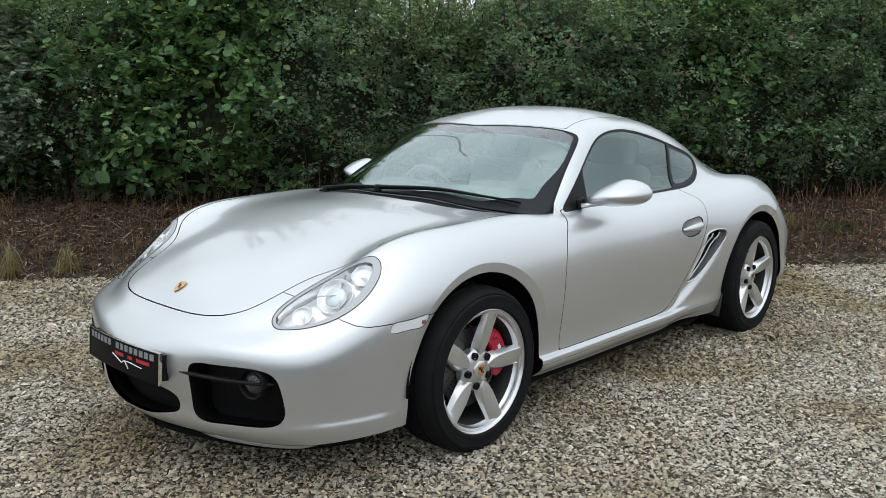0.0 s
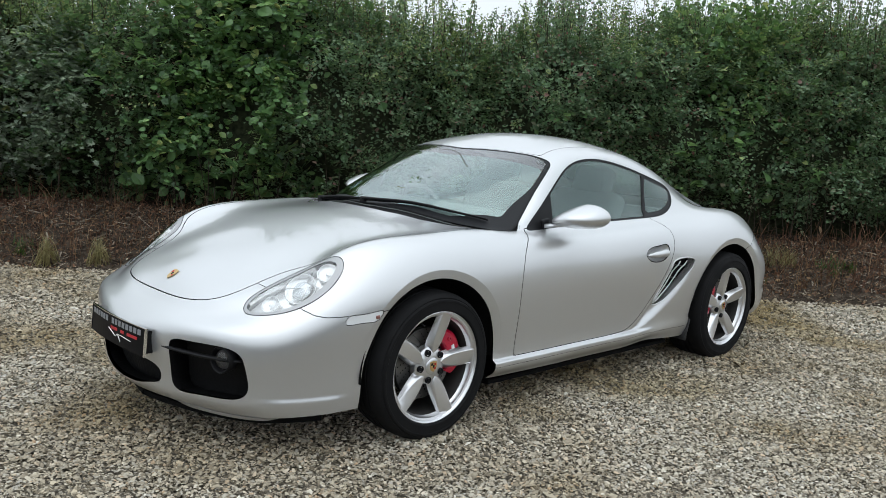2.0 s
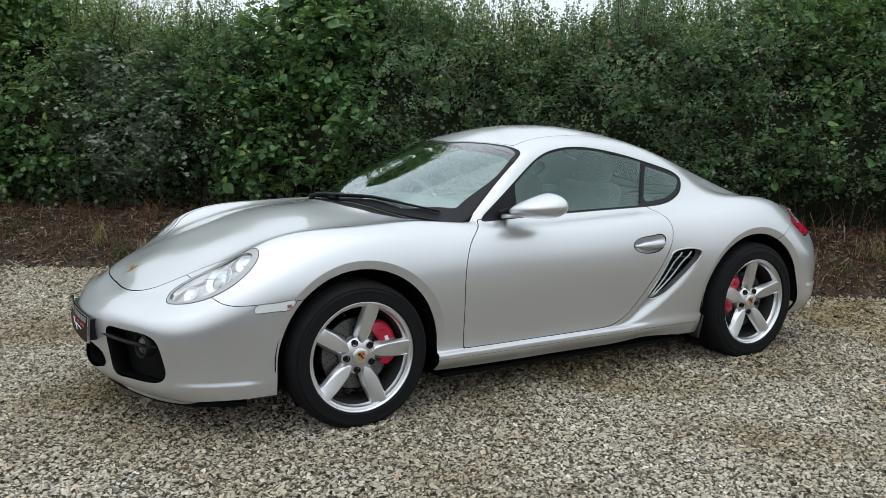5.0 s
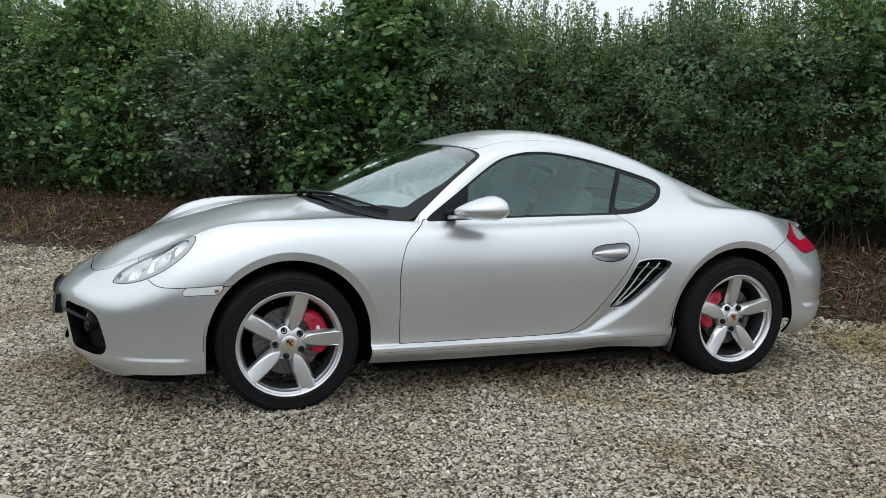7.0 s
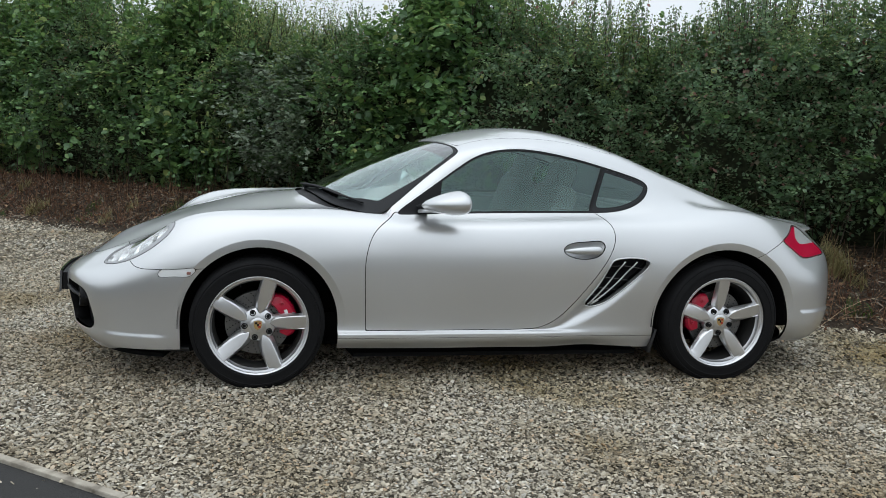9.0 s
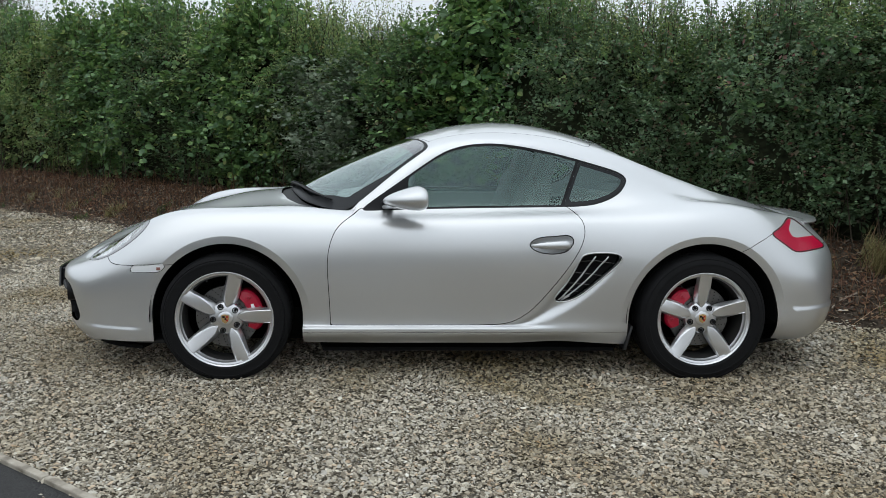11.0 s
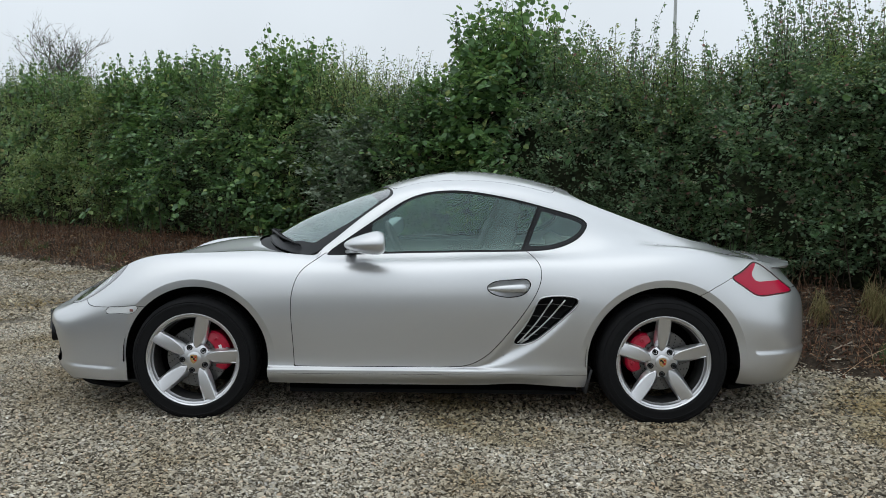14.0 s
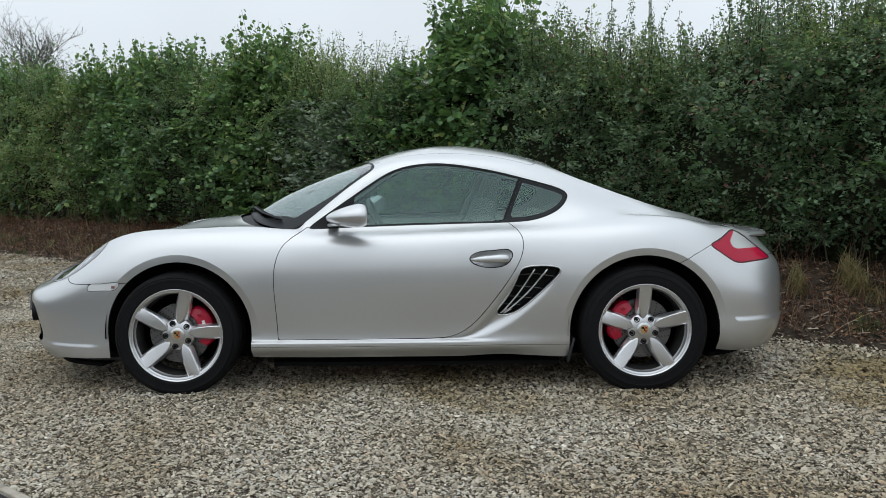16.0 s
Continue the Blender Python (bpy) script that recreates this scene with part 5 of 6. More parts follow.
# chippings pressed up round the tyres
for tx, ty in ((-1.2075, -.743), (1.2075, -.764), (-1.2075, .743), (1.2075, .764)):
    ts, tc = Vector((tx, ty, 0)).dot(E), Vector((tx, ty, 0)).dot(C)
    stones("gravel_chippings", 2600, ts - .30, ts + .30, tc - .30, tc + .30, .0088, drive,
           lambda s, c: (np.abs(s * E.x + c * C.x - tx) < .19) & (np.abs(s * E.y + c * C.y - ty) < .17), .010)

# stray chippings on the bank and on the asphalt
stones("gravel_chippings", 7000, -5, 12, 1.75, 2.45, .0105, bank, lambda s, c: rng.uniform(0, 1, len(c)) < np.exp(-(c - 1.75) * 5), .004, bank_z)
stones("gravel_chippings", 500, -5, 6, -3.6, -2.6, .0070, road, lambda s, c: rng.uniform(0, 1, len(c)) < np.exp(-(-2.6 - c) * 3.5), .0, lambda s, c: 0.0)

# ---- hedge: hazel, field maple and hawthorn in one long run ----
def leaf_material(name, stops, rough=.5, glow=(.16, .22, .03)):
    m = bpy.data.materials.new(name)
    m.use_nodes = True
    b = bsdf(m)
    tone = ramp(m, per_piece(m), stops)
    patch = between(m, grain(m, .9, 3), .35, .65)
    dark = node(m, "ShaderNodeMix")
    dark.data_type, dark.blend_type = "RGBA", "MULTIPLY"
    dark.inputs["B"].default_value = (.72, .78, .66, 1)
    link(m, patch, dark.inputs["Factor"])
    link(m, tone, dark.inputs["A"])
    link(m, dark.outputs["Result"], b.inputs["Base Color"])
    b.inputs["Roughness"].default_value = rough
    b.inputs["Specular IOR Level"].default_value = .60
    tr = m.node_tree.nodes.new("ShaderNodeBsdfTranslucent")
    link(m, mixed(m, dark.outputs["Result"], glow, .35), tr.inputs["Color"])
    mix = m.node_tree.nodes.new("ShaderNodeMixShader")
    mix.inputs[0].default_value = .44
    link(m, b.outputs[0], mix.inputs[1])
    link(m, tr.outputs[0], mix.inputs[2])
    link(m, mix.outputs[0], m.node_tree.nodes["Material Output"].inputs["Surface"])
    return m


HAZEL = leaf_material("hazel_leaf", [(0, (0.069, 0.145, 0.064)), (.40, (0.114, 0.230, 0.086)), (.75, (0.186, 0.334, 0.125)), (.94, (0.308, 0.473, 0.175)), (1, (0.534, 0.544, 0.207))], .42)
MAPLE = leaf_material("maple_leaf", [(0, (0.059, 0.125, 0.064)), (.5, (0.097, 0.188, 0.084)), (.88, (0.150, 0.259, 0.120)), (1, (0.239, 0.208, 0.113))], .42)
HAW = leaf_material("hawthorn_leaf", [(0, (0.074, 0.138, 0.079)), (.5, (0.139, 0.235, 0.126)), (.86, (0.247, 0.354, 0.198)), (.96, (0.227, 0.167, 0.130)), (1, (0.334, 0.123, 0.130))], .42)
OLIVE = leaf_material("olive_leaf", [(0, (0.134, 0.186, 0.082)), (.5, (0.230, 0.293, 0.124)), (.86, (0.352, 0.408, 0.170)), (1, (0.456, 0.335, 0.187))], .5)
PALE = leaf_material("mildewed_leaf", [(0, (0.154, 0.202, 0.143)), (.5, (0.275, 0.336, 0.253)), (1, (0.440, 0.493, 0.407))], .65, (0.264, 0.336, 0.198))
# young leaves' own light green, raised further for sky haze over the top
FINE = leaf_material("young_hedge_leaf", [(0, (0.178, 0.255, 0.101)), (.5, (0.290, 0.394, 0.161)), (.9, (0.438, 0.529, 0.236)), (1, (0.543, 0.466, 0.223))], .5)
TWIG = material("twig_bark", (.055, .042, .030), .85, spec=.2)
link(TWIG, ramp(TWIG, grain(TWIG, 30, 5), [(.3, (.028, .022, .016)), (.7, (.085, .066, .048))]), bsdf(TWIG).inputs["Base Color"])
# near-black tone carries the shade deep between the leaves
SHADED_CORE = material("shaded_inner_twigs", (.012, .015, .008), .95, spec=.1)
link(SHADED_CORE, ramp(SHADED_CORE, grain(SHADED_CORE, 22, 6), [(.35, (.018, .021, .013)), (.7, (.050, .060, .032))]), bsdf(SHADED_CORE).inputs["Base Color"])
DEAD = leaf_material("dead_leaf", [(0, (0.072, 0.034, 0.022)), (.4, (0.169, 0.083, 0.051)), (.75, (0.293, 0.151, 0.094)), (.95, (0.455, 0.280, 0.165)), (1, (0.728, 0.504, 0.330))], .8, (0.260, 0.123, 0.066))
STRAW = leaf_material("dry_grass", [(0, (.14, .13, .05)), (.35, (.26, .22, .10)), (.75, (.42, .35, .18)), (1, (.56, .48, .28))], .7, (.36, .29, .15))
WEED = leaf_material("fresh_weed", [(0, (.035, .075, .018)), (.6, (.065, .125, .028)), (1, (.11, .17, .04))], .5)

# leaf outlines: (across, along, lift) with the stalk at the origin
OVAL = np.array([(0, 0, 0), (-.30, .22, .06), (-.40, .55, .08), (-.22, .86, .03), (0, 1, -.08), (.22, .86, .03), (.40, .55, .08), (.30, .22, .06), (0, .5, 0)], float)
OVAL_F = np.array([(0, 8, 2, 1), (8, 4, 3, 2), (0, 7, 6, 8), (8, 6, 5, 4)])
LANCE = np.array([(0, 0, 0), (-.24, .45, .05), (0, 1, -.05), (.24, .45, .05)], float)
LANCE_F = np.array([(0, 3, 2, 1)])
LOBED = np.array([(0, 0, 0), (-.22, .16, .04), (-.52, .20, .02), (-.24, .42, .05), (-.46, .72, .0), (-.13, .62, .04), (0, 1.0, -.06), (.13, .62, .04), (.46, .72, .0), (.24, .42, .05), (.52, .20, .02), (.22, .16, .04), (0, .4, 0)], float)
LOBED_F = np.array([(0, 12, 3, 2), (3, 12, 5, 4), (5, 12, 7, 6), (7, 12, 9, 8), (9, 12, 0, 10)])
BLADE = np.array([(-.5, 0, 0), (.5, 0, 0), (.32, .55, .10), (-.32, .55, .10), (.03, 1, .42), (-.03, 1, .42)], float)
BLADE_F = np.array([(0, 1, 2, 3), (3, 2, 4, 5)])


def leaves(name, mat, shape, faces, mid, out, size, parent, spread=.75, droop=.35, wide=1.0):
    """Leaves at the points mid, turned towards out with some disorder."""
    n = len(mid)
    nrm = out + rng.normal(0, spread, (n, 3))
    nrm[:, 2] += .25
    nrm /= np.linalg.norm(nrm, axis=1, keepdims=True)
    tip = rng.normal(0, 1, (n, 3)) + np.array((0, 0, -droop))
    tip -= (tip * nrm).sum(1, keepdims=True) * nrm
    tip /= np.linalg.norm(tip, axis=1, keepdims=True)
    side = np.cross(tip, nrm)
    curl = rng.uniform(.2, 1.6, n)
    p = (shape[None, :, 0, None] * side[:, None] * wide + shape[None, :, 1, None] * tip[:, None] + shape[None, :, 2, None] * nrm[:, None] * curl[:, None, None]) * size[:, None, None]
    v = (p + mid[:, None]).reshape(-1, 3)
    f = (faces[None] + len(shape) * np.arange(n)[:, None, None]).reshape(-1, 4)
    return many(name, v, f, mat, parent)


E3, C3 = np.array(E), np.array(C)


def smooth_noise(s, k, seed):
    """A gentle curve along s, about -1 to 1."""
    r = np.random.default_rng(seed).uniform(0, 6.28, 4)
    return .5 * np.sin(s * k + r[0]) + .3 * np.sin(s * k * 2.3 + r[1]) + .2 * np.sin(s * k * 5.1 + r[2])


def top_of(s):
    """Height of the hedge's clipped body."""
    return np.interp(s, [-8, -4, -3.4, -2.8, -2, -.4, .3, .9, 1.3, 1.8, 2.4, 2.8, 3.3, 4.0, 4.6, 5.0, 5.5, 6.0, 6.4, 6.9, 7.4, 8.4, 9.4, 10, 11, 12, 13, 24],
                     [2.42, 2.38, 2.46, 2.52, 2.32, 2.16, 2.14, 2.30, 2.50, 2.60, 2.54, 2.32, 2.18, 2.20, 2.30, 2.46, 2.56, 2.50, 2.38, 2.50, 2.72, 2.68, 2.72, 2.60, 2.66, 2.92, 3.08, 3.10]) + .06 * smooth_noise(s, 2.1, 5)


def face_of(s, z):
    """How far out the hedge's face stands at that height."""
    belly = .22 * np.cos((z - 1.0) * 1.3)
    return 3.10 - belly + .38 * np.clip((1.05 - z) / .65, 0, 1) ** 1.5 + .13 * smooth_noise(s, 1.3, 2) + .10 * smooth_noise(s * 1.7 + z * 2.4, 1.9, 3) + .07 * smooth_noise(s * 2.9 - z * 3.7, 2.3, 4)


hedge = tagged(new("hedge"), "tall dense mixed hedge of hazel, maple and hawthorn", "hedge")


def face_points(n, s0, s1, low=.38, high=0.0, deep=.16):
    s = rng.uniform(s0, s1, n)
    foot = low + .10 * smooth_noise(s, 1.1, 9) + .16 * np.clip(-s, 0, 1)
    z = foot + (top_of(s) + high - foot) * rng.uniform(0, 1, n) ** .92
    tuft = .07 * np.sin(s * 19 + 5 * np.sin(z * 7)) * np.sin(z * 16 + 4 * np.sin(s * 9)) + .10 * np.sin(s * 7.3 + 3 * np.sin(z * 3.1 + s)) * np.sin(z * 6.1 + 3 * np.sin(s * 3.3))
    tuft += .22 * np.clip(np.sin(s * 4.1 + 2.2 * np.sin(z * 2.7)) * np.sin(z * 4.3 + 2 * np.sin(s * 2.1) + 1) - .55, 0, 1)
    c = face_of(s, z) + rng.exponential(deep, n) - .05 + tuft
    roll = np.clip((z - (top_of(s) - .35)) / .35, 0, 1.3)
    c += .45 * roll ** 2 * rng.uniform(.2, 1.6, n)
    m = s[:, None] * E3 + c[:, None] * C3
    m[:, 2] = z
    out = -C3[None] * (1 - .5 * roll[:, None]) + np.array((0, 0, 1))[None] * (.35 + .8 * roll[:, None])
    return s, z, m, out


def share(s, z, which):
    """Where each kind grows: 0 to 1."""
    hz = np.exp(-((s - 2.05) / .68) ** 2) + .9 * np.exp(-((s - 5.4) / .75) ** 2) + .75 * np.exp(-((s - 8.2) / 1.2) ** 2) + .5 * np.exp(-((s - 12) / 1.5) ** 2) + .22 * np.exp(-((s + 2.8) / .6) ** 2)
    hz = np.clip(hz + .25 * smooth_noise(s * 1.3 + z, 2.2, 21) * (hz > .15), 0.02, .92)
    mp = (1 - hz) * (.25 + .75 * np.clip(s - .4, 0, 1)) * np.clip(.35 + .5 * smooth_noise(s + .6 * z, .9, 22) + .75 * np.exp(-((s - 3.6) / .65) ** 2), 0, 1)
    return {"hazel": hz, "maple": mp, "haw": 1 - hz - mp}[which]


def open_part(s, z, how):
    """False for most of the points that fall into the hedge's dark hollows."""
    h = np.sin(s * 3.1 + 2.1 * np.sin(z * 2.3 + s * .7)) * np.sin(z * 4.7 + 1.9 * np.sin(s * 2.7) + .6) + .6 * np.sin(s * 8.3 + z * 3 + 2 * np.sin(z * 5)) * np.sin(z * 9.1 - s * 2)
    return (h < .40) | (rng.uniform(0, 1, len(s)) > how)


def grow(name, mat, shape, faces, which, n, s0, s1, size, **kw):
    s, z, m, out = face_points(n, s0, s1)
    k = (rng.uniform(0, 1, n) < share(s, z, which) * (.42 + .58 * np.clip((z - .55) / .9, 0, 1))) & open_part(s, z, .75)
    pale = np.zeros(len(s), bool)
    if which == "maple":
        pale = (((s - 3.85) / .55) ** 2 + ((z - 1.35) / .60) ** 2 < rng.uniform(.2, 1.3, len(s))) & (rng.uniform(0, 1, len(s)) < .75)
        q = k & pale
        if q.any():
            leaves("pale_leaves", PALE, shape, faces, m[q], out[q], size * rng.lognormal(0, .25, q.sum()), hedge, **kw)["label"] = "pale mildewed maple leaves"
        k &= ~pale
    leaves(name, mat, shape, faces, m[k], out[k], size * rng.lognormal(0, .25, k.sum()), hedge, **kw)


grow("hazel_leaves", HAZEL, OVAL, OVAL_F, "hazel", 28000, -5.5, 9.5, .072)
grow("maple_leaves", MAPLE, LOBED, LOBED_F, "maple", 30000, -5.5, 9.5, .046)
grow("hawthorn_leaves", HAW, LANCE, LANCE_F, "haw", 92000, -5.5, 9.5, .036, wide=1.5)
grow("hazel_leaves", HAZEL, OVAL, OVAL_F, "hazel", 22000, 9.5, 24, .085)
grow("maple_leaves", MAPLE, LOBED, LOBED_F, "maple", 20000, 9.5, 24, .070)
grow("hawthorn_leaves", OLIVE, LANCE, LANCE_F, "haw", 60000, 9.0, 24, .050, wide=1.5)


# leafy sprays that stand out from the face, branch by branch
def spray_leaves(root, way, length, per, size, breadth, droop):
    """Leaves two by two along each spray; gives their places, outward ways and sizes."""
    n = len(root)
    t = (np.arange(per) + rng.uniform(0, .9, (n, per))) / per
    flat = np.cross(way, np.array((0, 0, 1.0)) + rng.normal(0, .35, (n, 3)))
    flat /= np.maximum(np.linalg.norm(flat, axis=1, keepdims=True), 1e-6)
    hand = np.where(np.arange(per) % 2, 1.0, -1.0)[None] * rng.uniform(.3, 1.1, (n, per))
    p = root[:, None] + way[:, None] * (length[:, None] * t)[..., None] + flat[:, None] * (hand * breadth * (1.1 - .7 * t) * (length[:, None] / .3) ** .5)[..., None]
    p[..., 2] -= droop * length[:, None] * t ** 2
    p += rng.normal(0, .012, p.shape)
    up = np.cross(flat, way)
    up *= np.where(up[:, 2:] < 0, -1, 1)
    out = np.repeat(up + .55 * way, per, axis=0)
    return p.reshape(-1, 3), out, np.repeat(size * rng.lognormal(0, .16, n), per) * (1.15 - .45 * t.ravel()) * rng.lognormal(0, .18, n * per)


def sprays(name, mat, shape, faces, which, n, s0, s1, per, size, length, breadth, droop, wide=1.0, top=0.0):
    s, z, m, out = face_points(n, s0, s1, deep=.05)
    k = (rng.uniform(0, 1, n) < which(s, z)) & open_part(s, z, .8)
    s, m, out = s[k], m[k], out[k]
    m = m + C3 * (.06 + rng.normal(0, .07, len(m)))[:, None]
    way = out * .75 + E3 * rng.normal(0, .55, len(m))[:, None] + np.array((0, 0, 1.0)) * rng.normal(.25, .35, len(m))[:, None]
    way /= np.linalg.norm(way, axis=1, keepdims=True)
    p, o, sz = spray_leaves(m, way, length * rng.lognormal(0, .35, len(m)), per, size, breadth, droop)
    leaves(name, mat, shape, faces, p, o, sz, hedge, spread=.38, wide=wide)


def of(kind):
    return lambda s, z: share(s, z, kind)


def young(s, z):
    """Patches of fine light growth, most of it high up."""
    k = np.zeros(len(s))
    for a, b, ra, rb in ((3.9, 2.0, .8, .40), (4.6, 1.9, .5, .35), (5.3, 2.25, 1.3, .28), (5.9, 2.2, .6, .30), (6.45, 2.0, .35, .5), (10.9, 1.9, 1.5, 1.0), (.2, 1.9, .6, .3), (-2.4, 2.1, .9, .3), (4.6, 1.2, .25, .35), (2.0, 1.1, .3, .35)):
        k += np.exp(-((s - a) / ra) ** 2 - ((z - b) / rb) ** 2)
    return np.clip(k, 0, .9)


sprays("hazel_leaves", HAZEL, OVAL, OVAL_F, of("hazel"), 4600, -5.5, 9.5, 9, .074, .30, .060, .25)
sprays("maple_leaves", MAPLE, LOBED, LOBED_F, of("maple"), 4200, -5.5, 9.5, 10, .054, .26, .045, .15)
sprays("pale_leaves", PALE, LOBED, LOBED_F, lambda s, z: np.clip(1.0 - ((s - 3.85) / .75) ** 2 - ((z - 1.35) / .80) ** 2, 0, .38), 5200, 2.9, 4.8, 8, .056, .22, .045, .15)
sprays("hawthorn_leaves", HAW, LANCE, LANCE_F, of("haw"), 9000, -5.5, 9.5, 20, .034, .24, .030, .05, 1.5)
sprays("young_leaves", FINE, LANCE, LANCE_F, lambda s, z: .35 + .3 * np.sin(s * 2 + z * 3), 4200, 8.6, 15.5, 12, .048, .30, .040, .10, 1.2)
sprays("young_leaves", FINE, LANCE, LANCE_F, young, 8000, -4.5, 12.5, 22, .030, .27, .030, .10, 1.1)

# loose bushy growth over the clipped top
n = 1260
s = np.concatenate((rng.uniform(2.7, 13.0, 560), rng.uniform(-6, 1.3, 440), rng.normal(5.5, .30, 90), rng.normal(3.9, .40, 120), rng.normal(1.9, .30, 50)))
lump = .5 + .5 * np.sin(s * 2.3 + 1.4 * np.sin(s * 1.1)) * np.cos(s * .9 + .5)
m = s[:, None] * E3 + rng.uniform(3.15, 4.2, n)[:, None] * C3
m[:, 2] = top_of(s) - rng.uniform(.15, .35, n)
way = rng.normal(0, .30, (n, 3)) + np.array((0, 0, 1.0)) - .12 * C3
way /= np.linalg.norm(way, axis=1, keepdims=True)
length = rng.uniform(.30, .45, n) + rng.uniform(0, .42, n) * lump * np.where(s > 2, 1, .55)
length[560:1000] = rng.uniform(.34, .52, 440) + rng.uniform(0, .34, 440) * lump[560:1000]
length[1000:1090] = rng.uniform(.55, .95, 90)
length[1090:1210] = rng.uniform(.50, .90, 120)
length[1210:] = rng.uniform(.60, 1.05, 50)
kind = rng.uniform(0, 1, n)
kind[1000:1090], kind[1090:1210], kind[1210:] = 0, rng.uniform(.6, 1, 120), 0
kind[560:1000] = np.where(np.abs(s[560:1000] + 2.8) < .6, 0, kind[560:1000])
kind[560:1000] = np.where(rng.uniform(0, 1, 440) < .45, .9, kind[560:1000])
rods = [(a, a + b * c * .55 + rng.normal(0, .01, 3), a + b * c) for a, b, c in zip(m, way, length)]
hz = share(s, np.full(n, 2.2), "hazel")
for name, mat, shape, faces, k, per, size, breadth, wide in (
        ("hazel_leaves", HAZEL, OVAL, OVAL_F, kind < hz * .8, 20, .078, .085, 1.0),
        ("hawthorn_leaves", HAW, LANCE, LANCE_F, (kind >= hz * .8) & (kind < .72), 46, .034, .060, 1.5),
        ("young_leaves", FINE, LANCE, LANCE_F, kind >= np.maximum(hz * .8, .72), 84, .035, .075, 1.15)):
    p, o, sz = spray_leaves(m[k], way[k], length[k], per, size, breadth, 0)
    leaves(name, mat, shape, faces, p, o, sz, hedge, spread=.6, wide=wide)

# dark sheet for the hedge's twiggy inside, its shade put into the colour
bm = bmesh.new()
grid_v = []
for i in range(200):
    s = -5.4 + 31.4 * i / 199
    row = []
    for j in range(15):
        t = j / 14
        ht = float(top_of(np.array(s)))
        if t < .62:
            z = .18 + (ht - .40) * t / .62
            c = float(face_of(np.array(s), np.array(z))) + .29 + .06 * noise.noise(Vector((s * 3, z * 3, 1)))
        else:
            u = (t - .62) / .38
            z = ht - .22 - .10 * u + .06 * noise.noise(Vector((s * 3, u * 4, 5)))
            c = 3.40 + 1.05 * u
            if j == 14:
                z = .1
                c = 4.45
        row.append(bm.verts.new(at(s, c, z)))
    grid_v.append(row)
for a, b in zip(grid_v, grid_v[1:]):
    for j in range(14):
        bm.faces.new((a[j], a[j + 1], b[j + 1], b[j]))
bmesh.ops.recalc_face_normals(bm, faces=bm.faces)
tagged(part("hedge_shade_core", bm, SHADED_CORE, hedge, "dark sheet for the twiggy inside of the hedge, shade put into its colour"), kind="stuff")

# shoots that stand over the clipped top
stem_v, stem_f = [], []


def stem(points, r0, r1):
    """A thin three-sided stem, added to the common mesh."""
    n = len(points)
    base = sum(len(v) for v in stem_v)
    v = []
    for i, p in enumerate(points):
        r = r0 + (r1 - r0) * i / (n - 1)
        for a in (0, 2.09, 4.19):
            v.append((p[0] + r * math.cos(a), p[1] + r * math.sin(a), p[2]))
    stem_v.append(np.array(v))
    for i in range(n - 1):
        for a in range(3):
            b = (a + 1) % 3
            stem_f.append((base + 3 * i + a, base + 3 * i + b, base + 3 * i + 3 + b, base + 3 * i + 3 + a))


for rod in rods:
    stem(rod, .0045, .0014)

stalk_v, stalk_f = [], []


def stalk(points, r0, r1):
    """A dead stalk, kept in a mesh of its own."""
    base = sum(len(v) for v in stalk_v)
    v = [(p[0] + (r0 + (r1 - r0) * i / (len(points) - 1)) * math.cos(a), p[1] + r0 * math.sin(a), p[2]) for i, p in enumerate(points) for a in (0, 2.09, 4.19)]
    stalk_v.append(np.array(v))
    for i in range(len(points) - 1):
        for a in range(3):
            b = (a + 1) % 3
            stalk_f.append((base + 3 * i + a, base + 3 * i + b, base + 3 * i + 3 + b, base + 3 * i + 3 + a))


shoot = {"hazel": ([], [], []), "haw": ([], [], []), "maple": ([], [], [])}
clumps = np.concatenate((rng.uniform(1.6, 20, 34), rng.uniform(-6.5, 1.6, 30)))
